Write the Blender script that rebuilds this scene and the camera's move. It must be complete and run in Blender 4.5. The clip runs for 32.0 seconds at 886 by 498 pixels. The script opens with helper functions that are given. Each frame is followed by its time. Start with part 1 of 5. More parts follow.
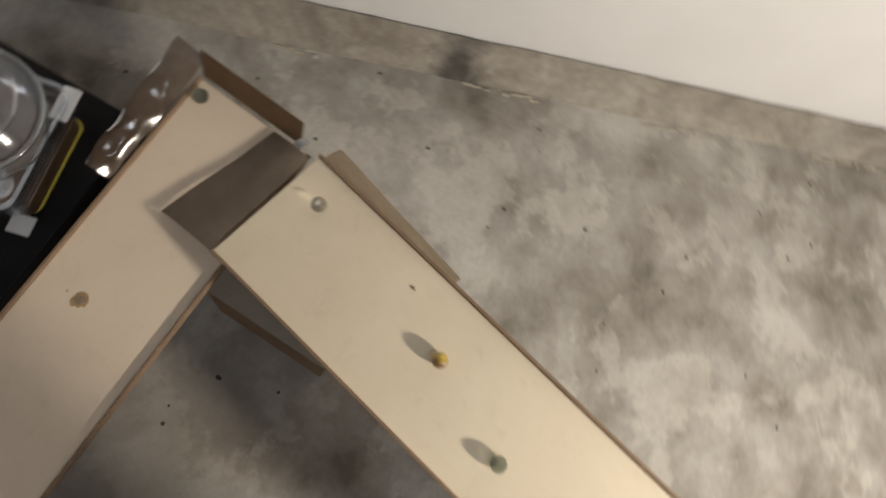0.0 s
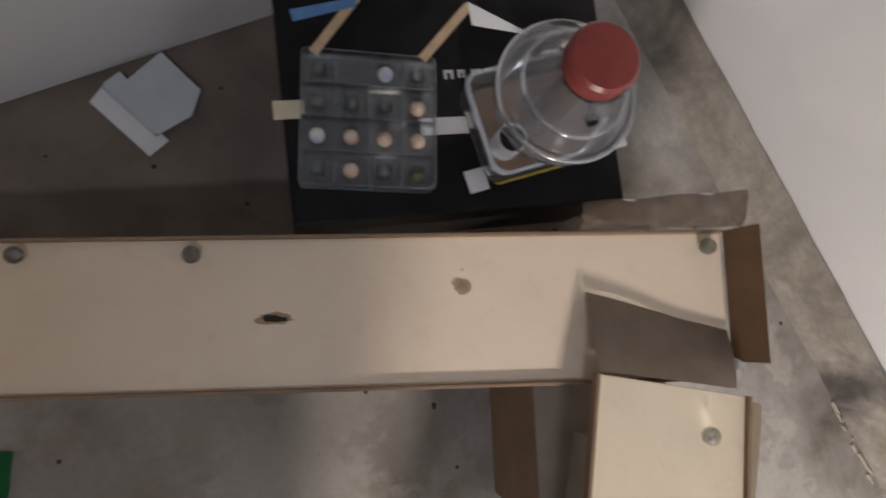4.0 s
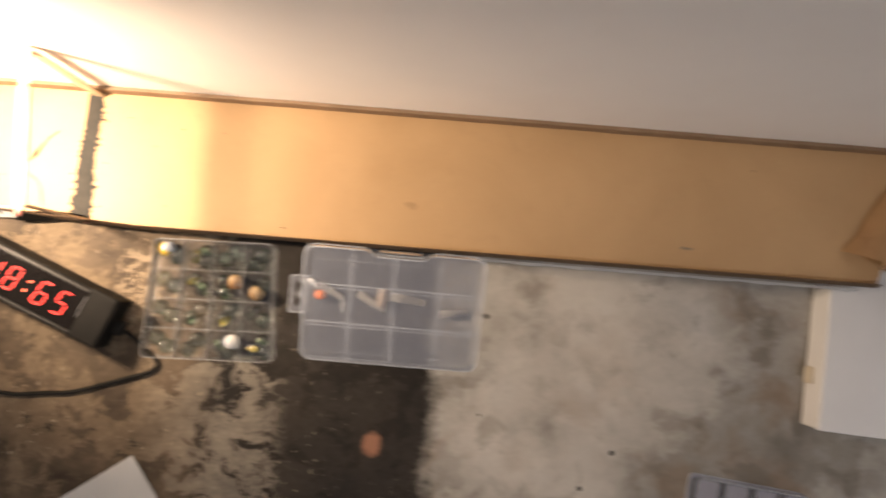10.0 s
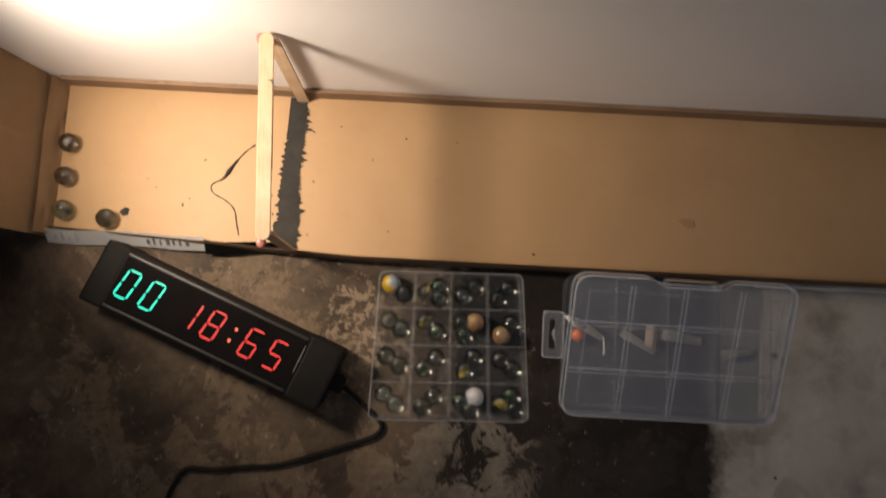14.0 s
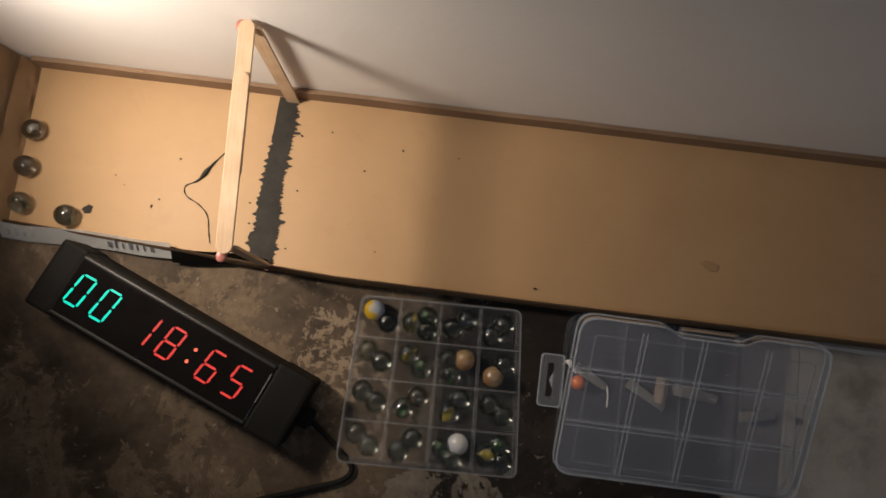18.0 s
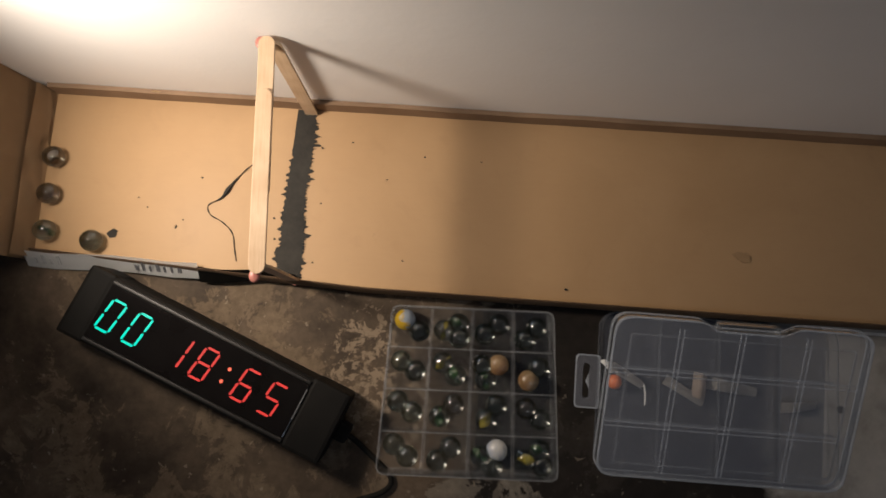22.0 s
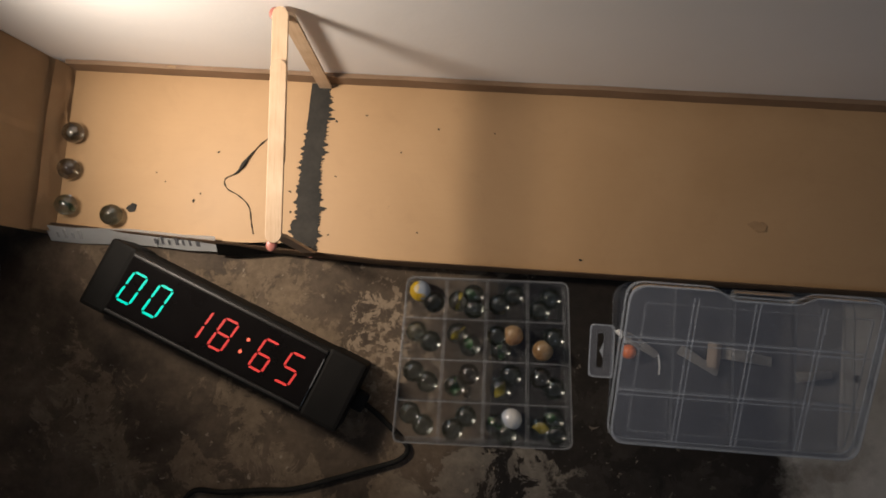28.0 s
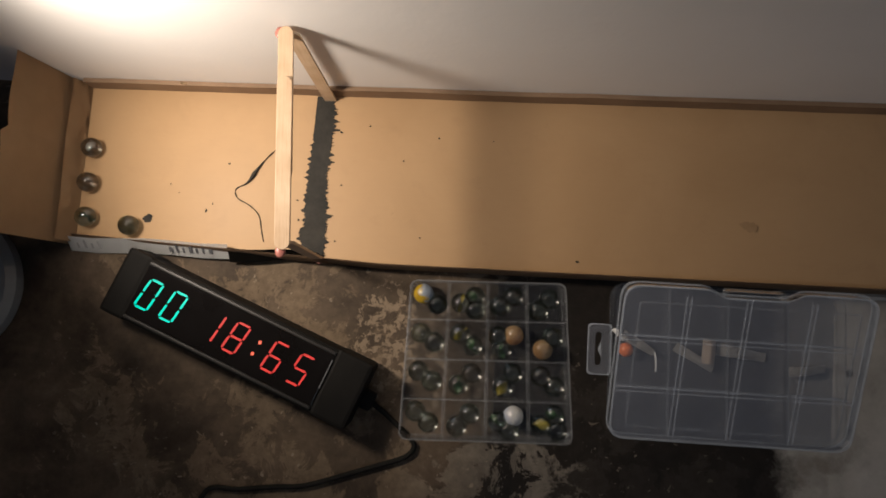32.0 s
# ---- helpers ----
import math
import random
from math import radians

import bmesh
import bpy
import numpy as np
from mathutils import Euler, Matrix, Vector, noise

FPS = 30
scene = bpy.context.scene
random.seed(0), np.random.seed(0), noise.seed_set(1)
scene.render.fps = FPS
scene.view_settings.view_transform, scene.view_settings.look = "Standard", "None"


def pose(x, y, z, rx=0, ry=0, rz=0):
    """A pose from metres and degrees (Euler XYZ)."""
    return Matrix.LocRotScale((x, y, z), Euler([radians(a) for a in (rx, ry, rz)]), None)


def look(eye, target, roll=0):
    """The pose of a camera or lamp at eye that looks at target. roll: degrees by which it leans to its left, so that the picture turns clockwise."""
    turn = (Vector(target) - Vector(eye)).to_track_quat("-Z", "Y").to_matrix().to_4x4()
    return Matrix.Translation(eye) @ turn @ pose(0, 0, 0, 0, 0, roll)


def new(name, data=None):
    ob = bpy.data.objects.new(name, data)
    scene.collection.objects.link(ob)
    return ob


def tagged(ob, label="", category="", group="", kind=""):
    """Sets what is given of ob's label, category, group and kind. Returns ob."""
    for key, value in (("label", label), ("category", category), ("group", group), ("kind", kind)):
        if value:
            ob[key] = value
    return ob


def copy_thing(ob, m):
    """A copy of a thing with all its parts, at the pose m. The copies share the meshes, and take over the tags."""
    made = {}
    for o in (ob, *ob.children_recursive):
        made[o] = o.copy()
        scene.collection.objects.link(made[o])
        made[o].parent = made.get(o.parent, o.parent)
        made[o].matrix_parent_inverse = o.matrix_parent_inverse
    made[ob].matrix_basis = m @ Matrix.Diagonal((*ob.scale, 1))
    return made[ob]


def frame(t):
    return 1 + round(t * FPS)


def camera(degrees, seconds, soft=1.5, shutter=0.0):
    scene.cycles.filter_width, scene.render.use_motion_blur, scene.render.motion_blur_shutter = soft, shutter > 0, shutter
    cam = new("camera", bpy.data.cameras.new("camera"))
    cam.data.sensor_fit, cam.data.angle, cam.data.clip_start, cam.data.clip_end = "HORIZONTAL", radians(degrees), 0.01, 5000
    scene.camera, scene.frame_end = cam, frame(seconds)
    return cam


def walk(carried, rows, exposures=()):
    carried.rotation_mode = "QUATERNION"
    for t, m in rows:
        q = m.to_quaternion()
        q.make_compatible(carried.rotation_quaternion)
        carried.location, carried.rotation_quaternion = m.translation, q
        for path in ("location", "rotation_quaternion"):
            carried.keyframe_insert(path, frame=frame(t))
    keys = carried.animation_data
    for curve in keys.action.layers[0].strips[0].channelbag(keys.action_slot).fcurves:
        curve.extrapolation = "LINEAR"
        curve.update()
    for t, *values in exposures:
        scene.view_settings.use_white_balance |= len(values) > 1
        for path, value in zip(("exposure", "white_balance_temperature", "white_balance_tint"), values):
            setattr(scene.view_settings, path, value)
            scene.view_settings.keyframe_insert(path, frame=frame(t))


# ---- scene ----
cam = camera(68.9, 32.0, soft=1.7, shutter=1.0)
PATH = [
    (0, (1.795, -0.632, 0.904), (2.342, -0.959, -0.992), 42.2),
    (0.5, (1.823, -0.58, 0.875), (2.404, -0.884, -1.014), 49.5),
    (1, (1.839, -0.535, 0.86), (2.434, -0.787, -1.033), 54.2),
    (1.5, (1.835, -0.496, 0.841), (2.446, -0.672, -1.055), 55.9),
    (2, (1.826, -0.466, 0.826), (2.426, -0.596, -1.077), 59.5),
    (2.5, (1.814, -0.439, 0.816), (2.362, -0.528, -1.105), 62.9),
    (3, (1.786, -0.41, 0.802), (2.296, -0.465, -1.131), 65.2),
    (3.5, (1.75, -0.39, 0.793), (2.237, -0.389, -1.147), 62.5),
    (5.5, (1.562, -0.318, 0.796), (2.005, -0.212, -1.152), 57.1),
    (6, (1.472, -0.29, 0.797), (1.85, -0.191, -1.165), 55.5),
    (6.5, (1.353, -0.256, 0.799), (1.66, -0.107, -1.171), 47.3),
    (7, (1.231, -0.222, 0.795), (1.44, -0.057, -1.188), 38.5),
    (7.5, (1.118, -0.211, 0.781), (1.194, -0.007, -1.207), 12.3),
    (8, (0.979, -0.192, 0.766), (1.081, 0.001, -1.222), 25.1),
    (8.5, (0.88, -0.176, 0.738), (0.983, -0.005, -1.252), 32.8),
    (9, (0.776, -0.174, 0.726), (0.887, 0.038, -1.259), 30.7),
    (9.5, (0.662, -0.195, 0.715), (0.75, 0.024, -1.271), 25.5),
    (10, (0.553, -0.186, 0.696), (0.625, -0.048, -1.298), 32.2),
    (10.5, (0.484, -0.196, 0.683), (0.491, 0.003, -1.307), 7.8),
    (11, (0.434, -0.192, 0.663), (0.406, 0.02, -1.326), 1.6),
    (11.5, (0.395, -0.204, 0.649), (0.393, 0.057, -1.334), 8.6),
    (12, (0.366, -0.178, 0.627), (0.4, -0.004, -1.365), 18.5),
    (12.5, (0.344, -0.187, 0.601), (0.44, -0.036, -1.391), 37.6),
    (13, (0.327, -0.22, 0.588), (0.466, -0.003, -1.396), 35.7),
    (13.5, (0.319, -0.201, 0.575), (0.439, -0.043, -1.415), 40.2),
    (14, (0.311, -0.192, 0.564), (0.389, 0.032, -1.422), 22.3),
    (14.5, (0.306, -0.191, 0.543), (0.392, 0.087, -1.436), 21.7),
    (16.5, (0.338, -0.18, 0.513), (0.377, 0.091, -1.468), 14.6),
    (17, (0.334, -0.177, 0.512), (0.369, 0.102, -1.468), 13.6),
    (17.5, (0.33, -0.176, 0.511), (0.363, 0.094, -1.471), 14.0),
    (18, (0.327, -0.176, 0.509), (0.365, 0.093, -1.473), 15.3),
    (18.5, (0.327, -0.173, 0.509), (0.364, 0.095, -1.472), 15.2),
    (19, (0.328, -0.172, 0.508), (0.355, 0.084, -1.476), 12.6),
    (19.5, (0.327, -0.171, 0.507), (0.356, 0.086, -1.476), 11.7),
    (20, (0.326, -0.168, 0.504), (0.352, 0.087, -1.479), 10.0),
    (20.5, (0.321, -0.169, 0.506), (0.346, 0.089, -1.477), 9.8),
    (21, (0.316, -0.17, 0.504), (0.329, 0.082, -1.48), 7.2),
    (21.5, (0.313, -0.17, 0.505), (0.334, 0.084, -1.479), 9.3),
    (22, (0.311, -0.17, 0.505), (0.327, 0.087, -1.478), 7.8),
    (22.5, (0.309, -0.171, 0.504), (0.32, 0.072, -1.481), 7.0),
    (23, (0.309, -0.173, 0.502), (0.316, 0.061, -1.484), 6.1),
    (23.5, (0.309, -0.173, 0.503), (0.324, 0.051, -1.485), 8.3),
    (24, (0.31, -0.173, 0.5), (0.319, 0.052, -1.487), 7.0),
    (24.5, (0.31, -0.173, 0.502), (0.31, 0.052, -1.485), 4.7),
    (25, (0.311, -0.173, 0.501), (0.302, 0.047, -1.486), 2.4),
    (25.5, (0.309, -0.175, 0.502), (0.298, 0.047, -1.485), 1.8),
    (27.5, (0.312, -0.177, 0.506), (0.281, 0.032, -1.483), -4.4),
    (28, (0.312, -0.179, 0.507), (0.286, 0.023, -1.483), -3.4),
    (28.5, (0.314, -0.181, 0.508), (0.28, 0.019, -1.482), -5.6),
    (29, (0.315, -0.181, 0.512), (0.285, 0.029, -1.477), -4.6),
    (29.5, (0.318, -0.181, 0.516), (0.284, 0.038, -1.471), -5.2),
    (30, (0.318, -0.18, 0.52), (0.279, 0.028, -1.468), -7.5),
    (30.5, (0.319, -0.183, 0.517), (0.273, 0.034, -1.47), -8.4),
    (31, (0.318, -0.184, 0.523), (0.268, 0.029, -1.465), -9.6),
    (31.5, (0.318, -0.183, 0.521), (0.261, 0.046, -1.465), -10.3),
    (32, (0.319, -0.181, 0.527), (0.26, 0.033, -1.46), -12.3),
]
EXPOSURES = [(0.0, 0.03, 6600, 10), (1.0, 0.06, 6500, 11), (2.0, -0.06, 6450, 14), (3.0, 0.06, 6450, 16), (5.5, 0.56, 5850, 15), (6.2, 0.63, 5800, 16), (7.0, 0.98, 5800, 17), (8.0, 1.10, 6200, 17), (9.0, 0.98, 6550, 15), (9.5, 0.95, 6700, 16), (10.0, 0.72, 6850, 16), (10.5, 0.25, 7000, 18),
             (11.0, -0.25, 7250, 20), (12.0, -0.82, 7050, 21), (13.0, -1.05, 6400, 17), (14.5, -1.2, 6000, 14), (17.0, -1.52, 5850, 12), (32.0, -1.52, 5700, 11)]
walk(cam, [(t, look(eye, target, roll)) for t, eye, target, roll in PATH], EXPOSURES)

# ---- light ----
world = bpy.data.worlds.new("world")
scene.world = world
world.use_nodes = True
world.node_tree.nodes["Background"].inputs[0].default_value = (0.5, 0.55, 0.65, 1)
world.node_tree.nodes["Background"].inputs[1].default_value = 0.02


def lamp(name, kind, energy, colour, m, **more):
    data = bpy.data.lights.new(name, kind)
    data.energy, data.color = energy, colour
    for key, value in more.items():
        if key == "size":
            data.size = value
        elif key == "size_y":
            data.shape, data.size_y = "RECTANGLE", value
        elif key == "radius":
            data.shadow_soft_size = value
        elif key == "cone":
            data.spot_size = radians(value)
        elif key == "blend":
            data.spot_blend = value
    ob = new(name, data)
    ob.matrix_world = m
    return ob


# warm desk lamp behind the finish, work lamp beside the start, dim overhead fill, added unseen
LAMP_HEAD, LAMP_AIM = Vector((0.040, -0.09, 0.266)), Vector((0.265, -0.030, 0.02))
lamp("desk_lamp_light", "SPOT", 13.2, (1.0, 0.80, 0.57), look(LAMP_HEAD, LAMP_AIM), radius=0.026, cone=124, blend=0.95)
lamp("work_lamp_light", "SPOT", 38.0, (1.0, 0.92, 0.80), look((1.45, -1.50, 0.74), (2.315, -1.248, 0.12)), radius=0.045, cone=100, blend=0.07)
lamp("ceiling_tube_light", "AREA", 7.0, (0.86, 0.92, 1.0), pose(1.1, -1.3, 2.42), size=0.45, size_y=0.06)


# ---- materials ----
def mat(name, colour=(0.5, 0.5, 0.5), rough=0.6, metal=0.0):
    m = bpy.data.materials.new(name)
    m.use_nodes = True
    b = m.node_tree.nodes["Principled BSDF"]
    b.inputs["Base Color"].default_value = (*colour, 1)
    b.inputs["Roughness"].default_value = rough
    b.inputs["Metallic"].default_value = metal
    return m


class Net:
    """Short hand for adding nodes to a material."""

    def __init__(self, m):
        self.tree = m.node_tree
        self.bsdf = m.node_tree.nodes["Principled BSDF"]
        self.out = m.node_tree.nodes["Material Output"]

    def node(self, kind, **settings):
        n = self.tree.nodes.new(kind)
        for key, value in settings.items():
            if key == "op":
                n.operation = value
            elif key == "blend":
                n.blend_type = value
        return n

    def link(self, a, b):
        self.tree.links.new(a, b)

    def place(self):
        return self.node("ShaderNodeTexCoord").outputs["Object"]

    def noise(self, scale, detail=4.0, rough=0.55, coords=None, warp=0.0):
        n = self.node("ShaderNodeTexNoise")
        n.inputs["Scale"].default_value = scale
        n.inputs["Detail"].default_value = detail
        n.inputs["Roughness"].default_value = rough
        n.inputs["Distortion"].default_value = warp
        self.link(coords or self.place(), n.inputs["Vector"])
        return n.outputs["Fac"]

    def ramp(self, value, stops):
        n = self.node("ShaderNodeValToRGB")
        el = n.color_ramp.elements
        while len(el) < len(stops):
            el.new(0.5)
        for e, (at, colour) in zip(el, stops):
            e.position = at
            e.color = (*colour, 1) if len(colour) == 3 else colour
        self.link(value, n.inputs["Fac"])
        return n.outputs["Color"]

    def step(self, value, low, high):
        n = self.node("ShaderNodeMapRange")
        n.inputs["From Min"].default_value = low
        n.inputs["From Max"].default_value = high
        self.link(value, n.inputs["Value"])
        return n.outputs["Result"]

    def math(self, op, a, b):
        n = self.node("ShaderNodeMath", op=op)
        for i, v in enumerate((a, b)):
            if isinstance(v, (int, float)):
                n.inputs[i].default_value = v
            else:
                self.link(v, n.inputs[i])
        return n.outputs[0]

    def mix(self, fac, a, b, blend="MIX"):
        n = self.node("ShaderNodeMix")
        n.data_type, n.blend_type = "RGBA", blend
        if isinstance(fac, (int, float)):
            n.inputs[0].default_value = fac
        else:
            self.link(fac, n.inputs[0])
        for i, v in ((6, a), (7, b)):
            if isinstance(v, tuple):
                n.inputs[i].default_value = (*v, 1)
            else:
                self.link(v, n.inputs[i])
        return n.outputs[2]

    def base(self, colour):
        self.link(colour, self.bsdf.inputs["Base Color"])

    def rough(self, value):
        self.link(value, self.bsdf.inputs["Roughness"])

    def bump(self, height, strength=0.3, distance=0.002):
        n = self.node("ShaderNodeBump")
        n.inputs["Strength"].default_value = strength
        n.inputs["Distance"].default_value = distance
        self.link(height, n.inputs["Height"])
        self.link(n.outputs["Normal"], self.bsdf.inputs["Normal"])

    def axes(self):
        n = self.node("ShaderNodeSeparateXYZ")
        self.link(self.place(), n.inputs[0])
        return n.outputs


def simple(name, low, high, scale=40.0, rough=0.6, bump=0.15, fine=300.0, metal=0.0, distance=0.0006):
    """Two tones mottled at one scale, with a finer relief."""
    m = mat(name, low, rough, metal)
    n = Net(m)
    a = n.noise(scale, 5.0, 0.6)
    b = n.noise(fine, 3.0, 0.6)
    n.base(n.mix(n.step(a, 0.3, 0.7), low, high))
    n.bump(b, bump, distance)
    n.bsdf.inputs["Roughness"].default_value = rough
    return m


def floor_material():
    m = mat("worn_concrete", rough=0.7)
    n = Net(m)
    x, y, _ = n.axes()
    big = n.noise(3.6, 5.0, 0.6, warp=0.25)
    mid = n.noise(13.0, 5.0, 0.58, warp=0.2)
    fine = n.noise(110.0, 6.0, 0.7)
    grit = n.noise(420.0, 3.0, 0.6)
    bare = n.ramp(n.math("ADD", n.math("MULTIPLY", big, 0.6), n.math("MULTIPLY", mid, 0.4)),
                  [(0.34, (0.16, 0.14, 0.115)), (0.44, (0.29, 0.265, 0.23)), (0.53, (0.40, 0.375, 0.34)), (0.65, (0.53, 0.51, 0.475))])
    peel = n.step(n.math("ADD", n.math("MULTIPLY", n.noise(9.0, 7.0, 0.64, warp=0.25), 0.6), n.math("MULTIPLY", big, 0.4)), 0.505, 0.535)
    bare = n.mix(n.math("MULTIPLY", peel, 0.26), bare, (0.70, 0.66, 0.59))
    bare = n.mix(n.step(fine, 0.30, 0.70), n.mix(0.32, bare, (0.45, 0.44, 0.43), "MULTIPLY"), bare)
    rust = n.step(n.noise(10.0, 5.0, 0.6, warp=0.3), 0.53, 0.66)
    bare = n.mix(n.math("MULTIPLY", n.math("MULTIPLY", rust, n.step(x, 1.9, 1.2)), 0.55), bare, (0.22, 0.145, 0.09))
    blots = n.math("MULTIPLY", n.step(n.noise(21.0, 5.0, 0.55, warp=0.3), 0.55, 0.64), n.step(x, 1.6, 1.1))
    bare = n.mix(n.math("MULTIPLY", blots, 0.6), bare, (0.15, 0.125, 0.10))
    pale = n.math("MULTIPLY", n.step(n.math("ADD", x, n.math("MULTIPLY", n.math("SUBTRACT", mid, 0.5), 0.3)), 0.92, 0.70), n.step(n.math("ADD", n.math("MULTIPLY", big, 0.5), n.math("MULTIPLY", mid, 0.5)), 0.40, 0.56))
    bare = n.mix(n.math("MULTIPLY", pale, n.math("MULTIPLY", n.step(x, 0.57, 0.76), 0.7)), bare, (0.64, 0.58, 0.50))
    # darker brown between the middle track and the wall
    side = n.math("ADD", y, n.math("MULTIPLY", n.math("SUBTRACT", x, 1.071), 0.442))
    brown_area = n.math("MULTIPLY", n.step(n.math("ADD", side, n.math("MULTIPLY", n.math("SUBTRACT", big, 0.5), 0.12)), -0.10, 0.0), n.math("MULTIPLY", n.step(x, 2.22, 2.08), n.step(x, 1.0, 1.15)))
    bare = n.mix(n.math("MULTIPLY", brown_area, 0.85), bare, n.mix(n.step(mid, 0.35, 0.65), (0.095, 0.073, 0.054), (0.20, 0.16, 0.125)))
    # also browner and darker beneath and beside the middle track
    under = n.math("MULTIPLY", n.step(n.math("ADD", side, n.math("MULTIPLY", n.math("SUBTRACT", mid, 0.5), 0.3)), -0.46, -0.24), n.math("MULTIPLY", n.step(x, 1.04, 1.20), n.step(x, 1.95, 1.80)))
    bare = n.mix(n.math("MULTIPLY", under, 0.5), bare, (0.185, 0.152, 0.12))
    # small dark spatters
    spots = n.node("ShaderNodeTexVoronoi")
    spots.inputs["Scale"].default_value = 28.0
    n.link(n.place(), spots.inputs["Vector"])
    pick = n.node("ShaderNodeSeparateColor")
    n.link(spots.outputs["Color"], pick.inputs[0])
    dots = n.math("MULTIPLY", n.math("LESS_THAN", spots.outputs["Distance"], 0.085), n.math("GREATER_THAN", pick.outputs[0], 0.62))
    bare = n.mix(n.math("MULTIPLY", dots, 0.85), bare, (0.02, 0.018, 0.018))
    # old dark coating round the finish, worn through in flakes, with a straight edge
    edge = n.step(n.math("ADD", n.math("ADD", x, n.math("MULTIPLY", n.math("SUBTRACT", mid, 0.5), 0.035)), n.math("MULTIPLY", n.math("SUBTRACT", fine, 0.5), 0.03)), 0.589, 0.568)
    flakes = n.noise(34.0, 8.0, 0.72, warp=0.5)
    patch = n.noise(7.5, 2.0, 0.5)
    worn = n.step(n.math("ADD", flakes, n.math("MULTIPLY", n.math("SUBTRACT", patch, 0.5), 0.85)), 0.535, 0.57)
    dx, dy = n.math("MULTIPLY", n.math("SUBTRACT", x, 0.266), 21.0), n.math("MULTIPLY", n.math("ADD", y, 0.20), 14.0)
    beside = n.step(n.math("ADD", n.math("MULTIPLY", dx, dx), n.math("MULTIPLY", dy, dy)), 1.3, 0.2)
    below = n.math("MULTIPLY", n.step(x, 0.27, 0.32), n.step(y, -0.26, -0.29))
    speckle = n.step(n.math("ADD", n.noise(95.0, 8.0, 0.75, warp=0.3), n.math("MULTIPLY", n.math("SUBTRACT", beside, 1.0), 0.3)), 0.50, 0.525)
    flaky = n.step(n.math("ADD", flakes, n.math("MULTIPLY", n.math("SUBTRACT", below, 1.0), 0.4)), 0.44, 0.47)
    worn = n.math("MAXIMUM", worn, n.math("MULTIPLY", flaky, 0.85))
    near_edge = n.step(n.math("ADD", x, n.math("MULTIPLY", n.math("SUBTRACT", flakes, 0.5), 0.22)), 0.405, 0.425)
    worn = n.math("MULTIPLY", n.math("MULTIPLY", worn, n.math("ADD", 0.5, n.math("MULTIPLY", n.step(mid, 0.35, 0.7), 0.5))), n.math("SUBTRACT", 1.0, n.math("MULTIPLY", near_edge, 0.93)))
    # fewer pale flakes in the rectangle where the marble tray lies
    solid = n.math("MULTIPLY", n.math("MULTIPLY", n.step(x, 0.308, 0.318), n.step(x, 0.425, 0.400)), n.math("MULTIPLY", n.step(y, -0.280, -0.260), n.step(y, -0.14, -0.15)))
    worn = n.math("MULTIPLY", worn, n.math("SUBTRACT", 1.0, n.math("MULTIPLY", solid, 0.8)))
    dark = n.mix(n.step(mid, 0.35, 0.65), (0.040, 0.029, 0.020), (0.155, 0.113, 0.076))
    # nearly black from about x 0.33 on
    dark = n.mix(n.math("MULTIPLY", n.step(n.math("ADD", x, n.math("MULTIPLY", n.math("SUBTRACT", flakes, 0.5), 0.12)), 0.31, 0.35), 0.90), dark, (0.014, 0.0115, 0.010))
    left = n.mix(n.step(x, 0.27, 0.36), (0.23, 0.17, 0.112), (0.34, 0.295, 0.24))
    left = n.mix(n.step(fine, 0.3, 0.7), n.mix(0.55, left, (0.2, 0.2, 0.2), "MULTIPLY"), left)
    dark = n.mix(n.step(fine, 0.32, 0.68), n.mix(0.6, dark, (0.4, 0.38, 0.36), "MULTIPLY"), dark)
    coated = n.mix(worn, dark, left)
    coated = n.mix(n.math("MULTIPLY", speckle, n.math("GREATER_THAN", beside, 0.02)), coated, (0.25, 0.19, 0.13))
    rx, ry = n.math("MULTIPLY", n.math("SUBTRACT", x, 0.519), 70.0), n.math("MULTIPLY", n.math("ADD", y, 0.350), 55.0)
    red = n.step(n.math("ADD", n.math("ADD", n.math("MULTIPLY", rx, rx), n.math("MULTIPLY", ry, ry)), n.math("MULTIPLY", fine, 1.2)), 1.3, 0.8)
    coated = n.mix(red, coated, (0.30, 0.145, 0.09))
    chips = n.math("MULTIPLY", n.step(n.noise(150.0, 3.0, 0.6, warp=0.4), 0.655, 0.675), n.step(patch, 0.42, 0.58))
    coated = n.mix(n.math("MULTIPLY", chips, 0.75), coated, (0.30, 0.245, 0.18))
    n.base(n.mix(edge, bare, coated))
    n.rough(n.math("SUBTRACT", 0.9, n.math("MULTIPLY", n.math("MULTIPLY", edge, n.math("SUBTRACT", 1.0, worn)), 0.2)))
    n.bsdf.inputs["Specular IOR Level"].default_value = 0.25
    n.bump(n.math("ADD", n.math("ADD", mid, n.math("MULTIPLY", fine, 0.5)), n.math("MULTIPLY", grit, 0.2)), 0.3, 0.002)
    return m


def wall_material():
    m = mat("white_wall_paint", rough=0.55)
    n = Net(m)
    big = n.noise(3.0, 4.0, 0.6)
    grain = n.noise(230.0, 3.0, 0.55)
    soft = n.noise(26.0, 4.0, 0.55)
    n.base(n.mix(n.step(big, 0.3, 0.75), (0.77, 0.755, 0.75), (0.86, 0.85, 0.845)))
    n.bump(n.math("ADD", soft, n.math("MULTIPLY", grain, 0.25)), 0.22, 0.002)
    return m


